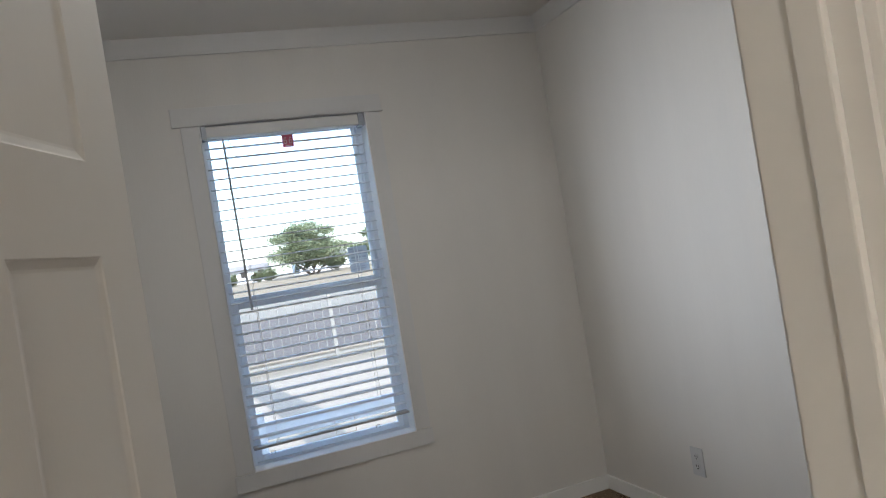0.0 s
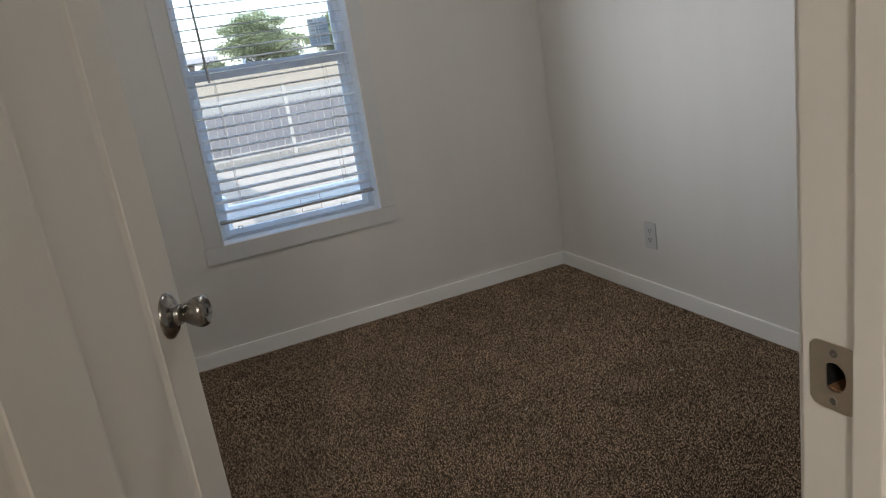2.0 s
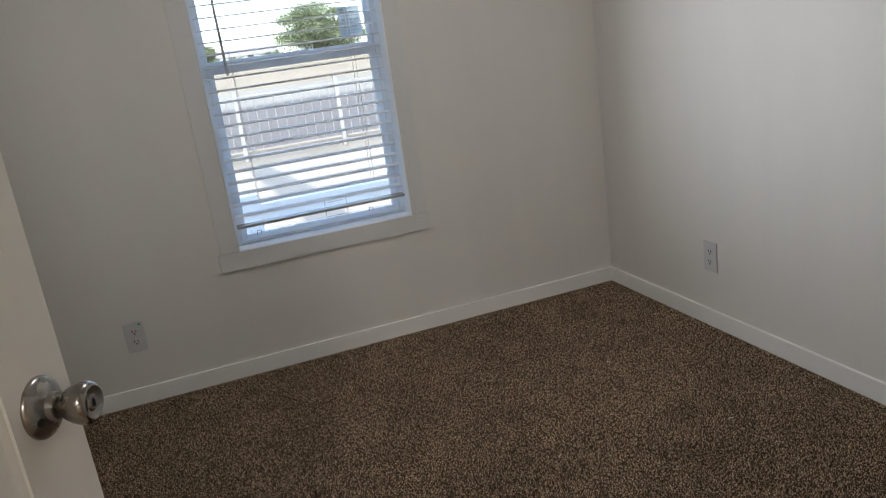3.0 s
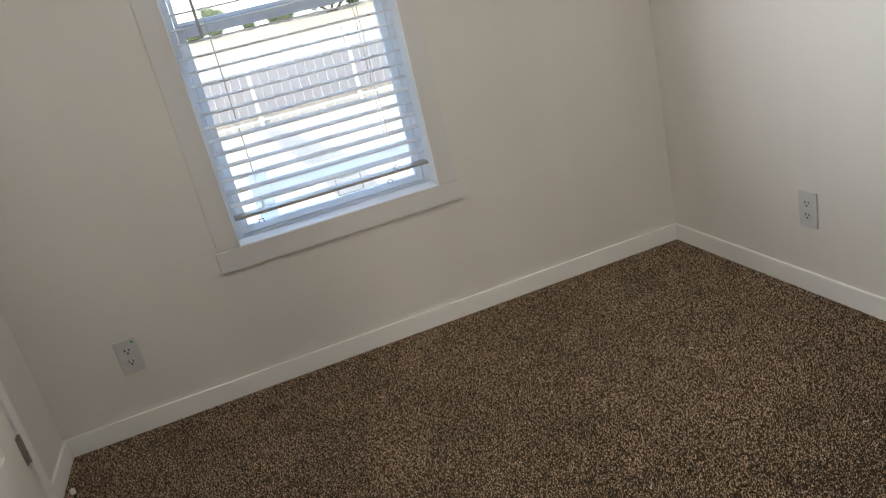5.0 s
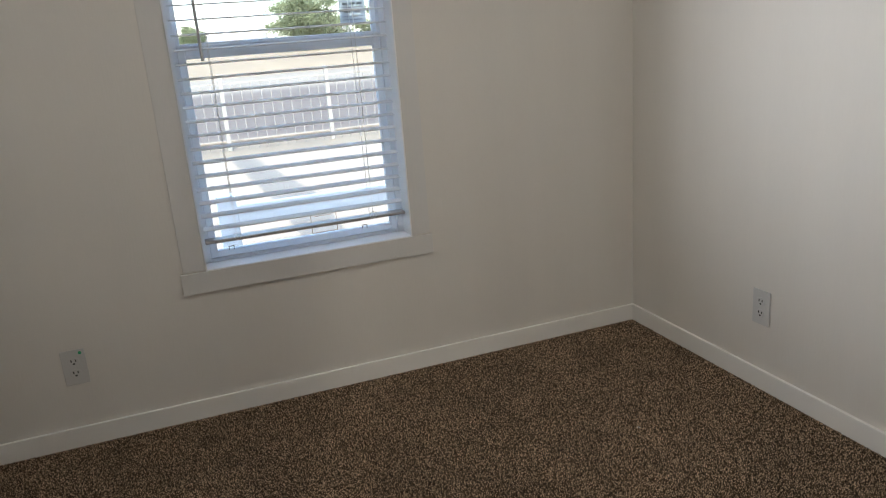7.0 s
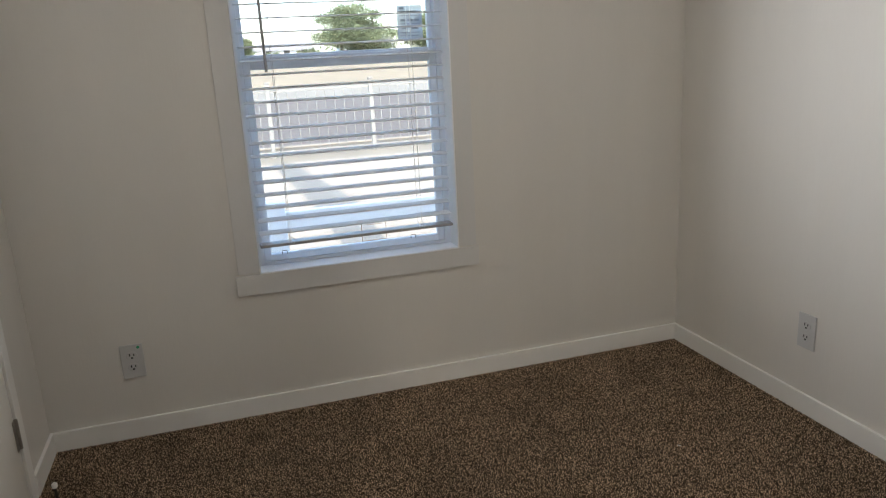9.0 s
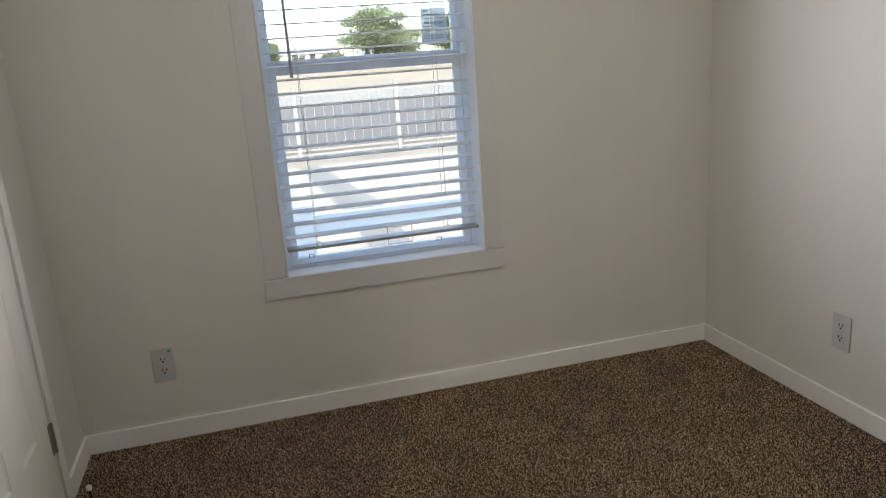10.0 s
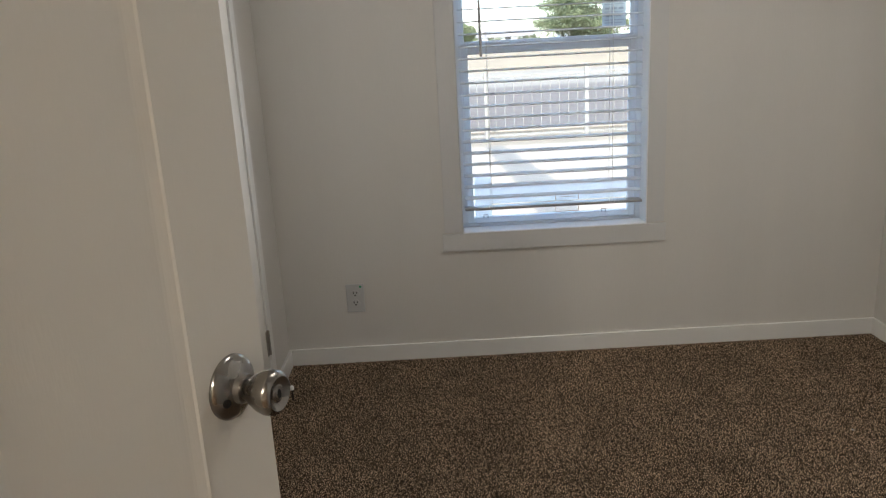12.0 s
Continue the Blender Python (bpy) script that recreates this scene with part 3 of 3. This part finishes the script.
upper = sash("upper_sash", 1.170, WZ1 - 0.0305, YF + 0.036, YF + 0.062, 0.014, 0.042, 0.012)
for x in (0.315, 0.775):
    part("sash_clip", tube([(x - 0.008, YF + 0.004, 0.546), (x - 0.008, YF + 0.003, 0.558), (x + 0.008, YF + 0.003, 0.558), (x + 0.008, YF + 0.004, 0.546)], 0.0016, 6), DARKMETAL, lower, "small dark wire clip")
label_hi = part("pane_label", boxes(((0.777, YF + 0.0455, 1.240), (0.866, YF + 0.0465, 1.352))), PAPER, window, "pale rating label on the upper pane")
for i, (a, b, z, hh) in enumerate(((0.785, 0.802, 1.342, 0.007), (0.785, 0.845, 1.331, 0.004), (0.785, 0.858, 1.318, 0.0025), (0.788, 0.806, 1.303, 0.007), (0.812, 0.832, 1.303, 0.007), (0.838, 0.856, 1.303, 0.007),
                                (0.785, 0.858, 1.291, 0.0025), (0.792, 0.812, 1.277, 0.008), (0.828, 0.848, 1.277, 0.008), (0.785, 0.858, 1.262, 0.0025), (0.785, 0.852, 1.252, 0.003))):
    part("print_bar", boxes(((a, YF + 0.0449, z - hh / 2), (b, YF + 0.0454, z + hh / 2))), INK, label_hi)
label_lo = part("pane_sticker", boxes(((0.590, YF + 0.0155, 0.552), (0.592, YF + 0.0165, 0.630)), ((0.679, YF + 0.0155, 0.552), (0.681, YF + 0.0165, 0.630)), ((0.592, YF + 0.0155, 0.628), (0.679, YF + 0.0165, 0.630)),
            ((0.592, YF + 0.0155, 0.552), (0.679, YF + 0.0165, 0.554))), BROWNINK, window, "clear sticker with a brown printed border")
for z in (0.590, 0.610):
    part("print_bar", boxes(((0.604, YF + 0.0155, z), (0.666, YF + 0.0162, z + 0.0015))), BROWNINK, label_lo)
# casing boards
PR = 0.011
part("head_casing", boxes(((0.118, Y1 - PR, WZ1 - 0.001), (0.998, Y1 + 0.001, WZ1 + 0.075)), bevel=0.0015), CASING, window, "flat off-white head casing")
part("side_casing", boxes(((0.150, Y1 - 0.005, WZ0 + 0.0005), (WX0 - 0.0045, Y1 + 0.001, WZ1 - 0.0015)), bevel=0.0015), CASING, window, "flat off-white side casing")
part("side_casing", boxes(((WX1 + 0.0045, Y1 - 0.005, WZ0 + 0.0005), (0.988, Y1 + 0.001, WZ1 - 0.0015)), bevel=0.0015), CASING, window, "flat off-white side casing")
part("nail", lathe([(0.0001, 0), (0.0030, 0), (0.0026, 0.0012), (0.0001, 0.0014)], 12), FOOTRAIL, window, "small brown nail head").matrix_local = pose(1.004, Y1, 1.928)
part("apron", boxes(((0.141, Y1 - PR, WZ0 - 0.073), (0.994, Y1 + 0.001, WZ0 - 0.0045)), bevel=0.0015), CASING, window, "flat off-white apron board")

# ---- blind ----
BX0, BX1, BY = WX0 + 0.006, WX1 - 0.012, 3.328
blind = empty("window_blind", pose(0, 0, 0), "white horizontal slat blind, lowered with open slats", "blind")
part("headrail", boxes(((BX0 + 0.004, BY - 0.026, 1.877), (BX1 - 0.002, BY + 0.022, 1.9205)), bevel=0.003), RAIL, blind)
for a, b in ((BX0 - 0.004, BX0 + 0.016), (BX1 - 0.016, BX1 + 0.008)):
    part("bracket", boxes(((a, BY - 0.031, 1.868), (b, BY + 0.026, 1.9235)), bevel=0.002), CLEAR, blind, "grey clear plastic bracket")


def slat_bm(w, d):
    """A slightly crowned slat."""
    bm = bmesh.new()
    top, bot = [], []
    for k in range(7):
        u = k / 6 * 2 - 1
        z = 0.0022 * (1 - u * u)
        top.append([bm.verts.new((x, u * d / 2, z + 0.0013)) for x in (-w / 2, w / 2)])
        bot.append([bm.verts.new((x, u * d / 2, z - 0.0013)) for x in (-w / 2, w / 2)])
    ring = top + bot[::-1]
    for p, q in zip(ring, ring[1:] + ring[:1]):
        bm.faces.new((p[0], p[1], q[1], q[0]))
    bm.faces.new([p[0] for p in ring])
    bm.faces.new([p[1] for p in ring][::-1])
    bmesh.ops.recalc_face_normals(bm, faces=bm.faces)
    return bm


SLATS, PITCH, SZ = 29, 0.0427, 0.6375
first = part("slat", slat_bm(BX1 - BX0 - 0.008, 0.048), SLAT, blind)
rng = random.Random(4)
for i in range(SLATS):
    s = first if i == 0 else first.copy()
    if i:
        scene.collection.objects.link(s)
    s.matrix_local = pose((BX0 + BX1) / 2 + rng.uniform(-0.0012, 0.0012), BY + rng.uniform(-0.001, 0.001), SZ + i * PITCH, TILT_SLAT + rng.uniform(-1.2, 1.2), rng.uniform(-0.10, 0.10), 0)
part("bottom_rail", boxes(((BX0 + 0.002, BY - 0.026, 0.5915), (BX1 + 0.002, BY + 0.024, 0.602)), bevel=0.004), FOOTRAIL, blind, "bottom rail in a taupe darkened for its shade")
for x in (0.335, 0.790):
    for y in (-0.0265, 0.0255):
        part("ladder_cord", tube([(x, BY + y, 0.60), (x, BY + y, 1.87)], 0.0009, 5), CORD, blind)
    for i in range(SLATS):
        if i % 2 == 0:
            part("ladder_rung", tube([(x, BY - 0.0265, SZ + i * PITCH - 0.003), (x, BY + 0.0255, SZ + i * PITCH - 0.003)], 0.0005, 4), CORD, blind)
for x in (0.335, 0.790):
    loop = [(x + 0.011 * math.sin(a), BY - 0.0285, 0.607 - 0.012 * math.cos(a)) for a in [math.radians(30 * k) for k in range(13)]]
    part("cord_loop", tube(loop, 0.0010, 5), CORD, blind, "thin looped cord end at the bottom rail")
part("tilt_wand", tube([(0.306, BY - 0.031, 1.866), (0.307, BY - 0.034, 1.84), (0.313, BY - 0.036, 1.157)], [0.0025, 0.0044, 0.0050], 8), WAND, blind, "grey plastic tilt wand", True)
tag = part("warning_tag", boxes(((0.545, BY - 0.0315, 1.806), (0.592, BY - 0.0305, 1.858))), RED, blind, "small red card tag with white print")
for cx in (0.5575, 0.5795):
    six = [(cx + 0.0062 * math.cos(a), BY - 0.0322, 1.829 + 0.0072 * math.sin(a)) for a in [math.radians(175 + 360 * k / 14) for k in range(15)]]
    six += [(cx - 0.0052, BY - 0.0322, 1.838), (cx - 0.0026, BY - 0.0322, 1.8445), (cx + 0.0014, BY - 0.0322, 1.847), (cx + 0.0050, BY - 0.0322, 1.8445)]
    part("print_figure", tube(six, 0.0014, 6), WHITEPRINT, tag)
part("print_bar", boxes(((0.556, BY - 0.0322, 1.8105), (0.584, BY - 0.0316, 1.8135))), WHITEPRINT, tag)


# ---- outlets and door stop ----
def outlet(m, dot, label):
    """A duplex socket: faceplate, two faces with slots, centre screw; it looks along -y."""
    ob = empty("wall_outlet", m, label, "outlet", "wall outlets")
    part("faceplate", boxes(((-0.035, -0.0055, -0.057), (0.035, 0.0, 0.057)), bevel=0.0022), OUTLET, ob)
    for z in (-0.0195, 0.0195):
        face = lathe([(0.0001, 0.0050), (0.0168, 0.0050), (0.0168, 0.0066), (0.0160, 0.0072), (0.0001, 0.0072)], 28)
        f = part("socket", face, OUTLET, ob)
        f.matrix_local = Matrix.Translation((0, 0, z)) @ Matrix.Diagonal((1, 1, 0.84, 1))
        # near-black bars and disc raised on the face imitate shaded slots
        part("slot", boxes(((-0.0082, -0.0077, z - 0.0004), (-0.0046, -0.0070, z + 0.0096))), HOLE_SHADE, f).matrix_local = Matrix.Translation((0, 0, -z)) @ Matrix()
        part("slot", boxes(((0.0046, -0.0077, z - 0.0002), (0.0080, -0.0070, z + 0.0086))), HOLE_SHADE, f).matrix_local = Matrix.Translation((0, 0, -z))
        g = part("slot", lathe([(0.0001, 0.0070), (0.0036, 0.0070), (0.0036, 0.0077), (0.0001, 0.0077)], 14), HOLE_SHADE, f)
        g.matrix_local = Matrix.Translation((0, 0, -0.0078))
    part("screw", lathe([(0.0001, 0.005), (0.0032, 0.005), (0.0028, 0.0064), (0.0001, 0.0066)], 14), OUTLET, ob)
    if dot:
        d = part("sticker", lathe([(0.0001, 0.0054), (0.0048, 0.0054), (0.0048, 0.0060), (0.0001, 0.0060)], 18), GREENDOT, ob, "round green sticker")
        d.matrix_local = Matrix.Translation((0.022, 0, 0.046))
    return ob


outlet(pose(-0.2105, Y1 - 0.0002, 0.273), True, "white duplex wall outlet with a green dot sticker")
outlet(pose(X1 - 0.0002, 2.607, 0.281, 0, 0, -90), False, "white duplex wall outlet on the side wall")

stop = empty("door_stop", pose(-0.427, 2.989, -0.012), "small dark floor door stop with a white rubber tip", "door stop")
part("stem", lathe([(0.0001, 0), (0.010, 0), (0.010, 0.003), (0.0042, 0.006), (0.0038, 0.062), (0.0001, 0.062)], 16, "Z"), DARKMETAL, stop, "dark metal stem", True)
part("tip", lathe([(0.0001, 0.058), (0.0072, 0.058), (0.0080, 0.063), (0.0075, 0.070), (0.004, 0.0735), (0.0001, 0.074)], 18, "Z"), RUBBER, stop, "white rubber tip", True)


# ---- carpet pile ----
def carpet(x0, x1, y0, y1, step):
    """Twisted tufts, each a small leaning three-sided yarn end."""
    r = np.random.default_rng(7)
    nx, ny = int((x1 - x0) / step), int((y1 - y0) / step)
    gx, gy = np.meshgrid(np.arange(nx), np.arange(ny))
    n = gx.size
    cx = x0 + (gx.ravel() + 0.5 + r.uniform(-0.45, 0.45, n)) * step
    cy = y0 + (gy.ravel() + 0.5 + r.uniform(-0.45, 0.45, n)) * step
    ang = r.uniform(0, 2 * np.pi, n)
    big = np.sin(cx * 5.1 + 1.3 * np.sin(cy * 3.7)) * 0.5 + np.sin(cy * 6.3 + 2.0 * np.sin(cx * 2.9)) * 0.5
    h = 0.0034 + r.uniform(-0.0013, 0.0012, n) + 0.0004 * big
    edge = np.clip(np.minimum(y1 - BT - cy, x1 - BT - cx) / 0.012, 0.3, 1.0)
    h = h * (0.8 + 0.2 * edge)
    lean = r.uniform(0.0003, 0.0020, n) * edge
    la = r.uniform(0, 2 * np.pi, n)
    rad = step * r.uniform(0.42, 0.62, n)
    co = np.zeros((n, 4, 3))
    for k in range(3):
        a = ang + k * 2 * np.pi / 3
        co[:, k, 0], co[:, k, 1], co[:, k, 2] = cx + rad * np.cos(a), cy + rad * np.sin(a), 0.0055
    co[:, 3, 0], co[:, 3, 1], co[:, 3, 2] = cx + lean * np.cos(la), cy + lean * np.sin(la), 0.0055 + h
    base = np.arange(n)[:, None] * 4
    loops = base + np.array([[0, 1, 3, 1, 2, 3, 2, 0, 3]])
    me = bpy.data.meshes.new("carpet")
    me.vertices.add(n * 4)
    me.vertices.foreach_set("co", co.ravel())
    me.loops.add(n * 9)
    me.loops.foreach_set("vertex_index", loops.ravel().astype(np.int32))
    me.polygons.add(n * 3)
    me.polygons.foreach_set("loop_start", (np.arange(n * 3) * 3).astype(np.int32))
    me.update(calc_edges=True)
    me.validate()
    me.materials.append(PILE)
    return tagged(new("carpet_pile", me), "brown and beige speckled twist-pile carpet, near-black tufts for shaded gaps", "carpet", kind="stuff")


carpet(X0, X1, Y0 - 0.05, Y1, 0.0033)

def lint(x, y, turn, size):
    """A short curled white thread lying on the pile."""
    pts = [(size * (k / 5 - 0.5), size * 0.25 * math.sin(k * 1.1), 0.0006 + 0.0012 * math.sin(k * 0.9) ** 2) for k in range(6)]
    ob = link("lint_thread", tube(pts, 0.0011, 5), RUBBER, True)
    ob.matrix_world = pose(x, y, 0.0092, 0, 0, turn)
    return tagged(ob, "tiny curled white lint thread lying on the carpet", "lint", "lint on the carpet")


lint(1.431, 2.040, 20, 0.016)
lint(0.911, 2.131, 75, 0.012)
lint(1.349, 2.565, -10, 0.009)
setting("threshold_strip", boxes(((DX0, Y0 - 0.058, -0.011), (DX1, Y0 - 0.0502, 0.006))), NICKEL, "thin metal strip at the carpet's edge", "threshold")


# ---- outside ----
def sheet(name, x0, x1, y0, y1, z, mat, label, category):
    bm = bmesh.new()
    bm.faces.new([bm.verts.new(v) for v in ((x0, y0, z), (x1, y0, z), (x1, y1, z), (x0, y1, z))])
    return setting(name, bm, mat, label, category)


sheet("ground", -1500, 1500, -1500, 2500, GROUND, FIELD, "dry tan grass field reaching the horizon", "ground")
setting("pavement", boxes(((-12, 4.2, GROUND), (16, 16.3, GROUND + 0.05)), bevel=0.01), CONCRETE, "pale sunlit concrete parking pad", "pavement")
bm = bmesh.new()
bm.faces.new([bm.verts.new(v) for v in ((1.38, 8.6, GROUND + 0.056), (1.85, 8.6, GROUND + 0.056), (2.02, 11.4, GROUND + 0.056), (1.62, 16.2, GROUND + 0.056), (1.22, 16.2, GROUND + 0.056), (1.40, 11.4, GROUND + 0.056))])
setting("path_strip", bm, PATH_STONE, "grey gravel strip across the concrete pad", "path")
sheet("verge", -60, 80, 16.3, 18.6, GROUND + 0.01, SOIL, "dry bare soil along the fence", "ground")
setting("kerb", boxes(((-60, 18.6, GROUND), (80, 18.8, GROUND + 0.12)), bevel=0.02), CONCRETE, "concrete kerb beside the road", "kerb")
sheet("road", -200, 260, 18.8, 41.0, GROUND + 0.012, ASPHALT, "grey asphalt road beyond the fence", "road")
sheet("shoulder", -200, 260, 41.0, 66.0, GROUND + 0.008, SHOULDER, "pale sunlit gravel road shoulder", "ground")

bm = bmesh.new()
rows_ = [(66.0, 0.0), (74.0, 0.55), (84.0, 1.15), (96.0, 1.6), (112.0, 1.8), (420.0, 1.9)]
last_pair = None
for y, h in rows_:
    pair = [bm.verts.new((x, y, GROUND + 0.004 + h)) for x in (-400, 460)]
    if last_pair:
        bm.faces.new((last_pair[0], last_pair[1], pair[1], pair[0]))
    last_pair = pair
bm.faces.new([bm.verts.new(v) for v in ((-400, 420, GROUND + 1.904), (460, 420, GROUND + 1.904), (460, 420, GROUND), (-400, 420, GROUND))])
setting("ground_rise", bm, FIELD, "gently rising dry tan field beyond the road", "ground")

# porch rail close to the window
rail = empty("porch_railing", pose(0, 0, GROUND + 0.05), "white painted wooden porch railing in the shade", "railing")
zg = GROUND + 0.05
part("post", boxes(((0.360, 4.95, 0.0), (0.462, 5.05, 0.437 - zg)), bevel=0.006), PORCH, rail)
part("post", boxes(((2.86, 4.95, 0.0), (2.962, 5.05, 0.437 - zg)), bevel=0.006), PORCH, rail)
part("rail", boxes(((0.463, 4.975, 0.265 - zg), (2.859, 5.025, 0.372 - zg)), bevel=0.006), PORCH, rail)

# fence
FY = 17.55
fence = empty("picket_fence", pose(0, FY, GROUND + 0.01), "white metal picket fence beside the road", "fence")
FX0, SPACE, BAYS = -7.78, 2.29, 12
post = None
for i in range(BAYS + 1):
    x = FX0 + i * SPACE
    if post is None:
        post = part("post", boxes(((-0.045, -0.045, 0), (0.045, 0.045, 1.60)), ((-0.055, -0.055, 1.60), (0.055, 0.055, 1.64)), bevel=0.008), FENCE, fence)
        p = post
    else:
        p = post.copy()
        scene.collection.objects.link(p)
    p.matrix_local = pose(x, 0, 0)
bar = picket = None
for i in range(BAYS):
    x = FX0 + i * SPACE
    for z in (0.12, 1.44):
        if bar is None:
            bar = part("rail", boxes(((0.046, -0.0155, -0.022), (SPACE - 0.046, 0.0155, 0.022)), bevel=0.003), FENCE, fence)
            b = bar
        else:
            b = bar.copy()
            scene.collection.objects.link(b)
        b.matrix_local = pose(x, 0, z)
    for k in range(1, 11):
        if picket is None:
            picket = part("picket", boxes(((-0.0065, -0.0065, 0.02), (0.0065, 0.0065, 1.50)), bevel=0.002), FENCE, fence)
            b = picket
        else:
            b = picket.copy()
            scene.collection.objects.link(b)
        b.matrix_local = pose(x + k * SPACE / 11, -0.0225, 0)


def tree(x, y, height, spread, seed, label, low=0.2):
    """A tapered, forked trunk, limbs out to leafy clumps, and a ragged crown of small leaves round them."""
    r = random.Random(seed)
    ob = empty("tree", pose(x, y, GROUND + 1.62), label, "tree", "trees beyond the road")
    tb = bmesh.new()

    def limb(pts, rad):
        t = tube(pts, rad, 7)
        tmp = bpy.data.meshes.new("tmp")
        t.to_mesh(tmp)
        t.free()
        tb.from_mesh(tmp)
        bpy.data.meshes.remove(tmp)

    mid = height * (low + (1 - low) * 0.42)
    forks = []
    for k in range(3):
        a = Vector(((k - 1) * 0.25 + r.uniform(-0.1, 0.1), r.uniform(-0.2, 0.2), 0))
        b = Vector(((k - 1) * spread * 0.14 + r.uniform(-0.05, 0.05) * spread, r.uniform(-0.1, 0.1) * spread, height * (low + 0.12)))
        limb([a, (a + b) / 2 + Vector((r.uniform(-0.1, 0.1) * height * 0.3, 0, 0)), b], [height * 0.028, height * 0.022, height * 0.016])
        forks.append(b)
    clumps = []
    while len(clumps) < 72:
        u = Vector((r.uniform(-1, 1), r.uniform(-1, 1), r.uniform(-1, 1)))
        if 0.35 < u.length < 1.0:
            wob = 0.82 + 0.28 * noise.noise(u * 1.7 + Vector((seed, 0, 0)))
            flat = 0.70 if u.z < 0 else 1.0
            clumps.append(Vector((u.x * spread * 0.5 * wob, u.y * spread * 0.5 * wob, mid + u.z * flat * (height - mid) * wob)))
    for c in clumps[:26]:
        f = min(forks, key=lambda q: (q - c).length)
        limb([f, (f + c) / 2 + Vector((0, 0, -0.03 * height)), c], [height * 0.012, height * 0.007, height * 0.002])
    part("trunk", tb, BARK, ob)
    co, faces = [], []
    for c0 in clumps:
        size = r.uniform(0.055, 0.105)
        for i in range(r.randint(170, 330)):
            c = c0 + Vector((r.gauss(0, spread * size * 0.8), r.gauss(0, spread * size * 0.8), r.gauss(0, height * size * 0.62)))
            u = Vector((r.gauss(0, 1), r.gauss(0, 1), r.gauss(0, 1))).normalized()
            v = u.orthogonal().normalized()
            s = height * r.uniform(0.012, 0.030)
            k = len(co)
            co += [c - u * s, c + v * s * 0.5, c + u * s, c - v * s * 0.5]
            faces.append((k, k + 1, k + 2, k + 3))
    me = bpy.data.meshes.new("crown")
    me.from_pydata(co, [], faces)
    me.materials.append(LEAF)
    cr = new("crown", me)
    cr.parent = ob
    tagged(cr, kind="stuff")
    return ob


tree(19.6, 99, 7.6, 13.5, 3, "broad yellow-green tree with several trunks beyond the road", 0.10)
tree(31.4, 99, 7.3, 11.0, 8, "green round-crowned tree beside the far building", 0.08)
tree(4.9, 101, 4.4, 4.2, 13, "small green tree across the dry field", 0.06)
for i, (x, s) in enumerate(((14.2, 1.2), (12.6, 0.9), (9.4, 1.0), (35.0, 2.8), (24.2, 1.8), (2.4, 1.8), (-2.5, 2.6))):
    tree(x, 103 + i * 0.7, 0.9 + s, s * 2.0, 20 + i, "low dark green shrub at the field's far edge", 0.06)


def far_house(x, y, w, d, h, label):
    ob = empty("far_house", pose(x, y, GROUND + 1.8), label, "building")
    part("wall", boxes(((-w / 2, 0, 0), (w / 2, d, h))), BUILDING, ob)
    bm = bmesh.new()
    v = [bm.verts.new(p) for p in ((-w / 2 - 0.3, -0.3, h), (w / 2 + 0.3, -0.3, h), (w / 2 + 0.3, d + 0.3, h), (-w / 2 - 0.3, d + 0.3, h), (-w / 2 - 0.3, d / 2, h + 1.2), (w / 2 + 0.3, d / 2, h + 1.2))]
    for f in ((0, 1, 5, 4), (2, 3, 4, 5), (0, 4, 3), (1, 2, 5), (0, 3, 2, 1)):
        bm.faces.new([v[i] for i in f])
    bmesh.ops.recalc_face_normals(bm, faces=bm.faces)
    part("roof", bm, ROOFING, ob)
    for k in range(int(w // 3)):
        wx = -w / 2 + 1.5 + k * 3
        part("window", boxes(((wx - 0.5, -0.04, 1.0), (wx + 0.5, -0.002, 2.1)), bevel=0.01), DARKMETAL, ob)


far_house(27.5, 128, 9, 7, 2.2, "low white house far beyond the field")
far_house(12.5, 132, 12, 7, 2.0, "low white building far beyond the field")
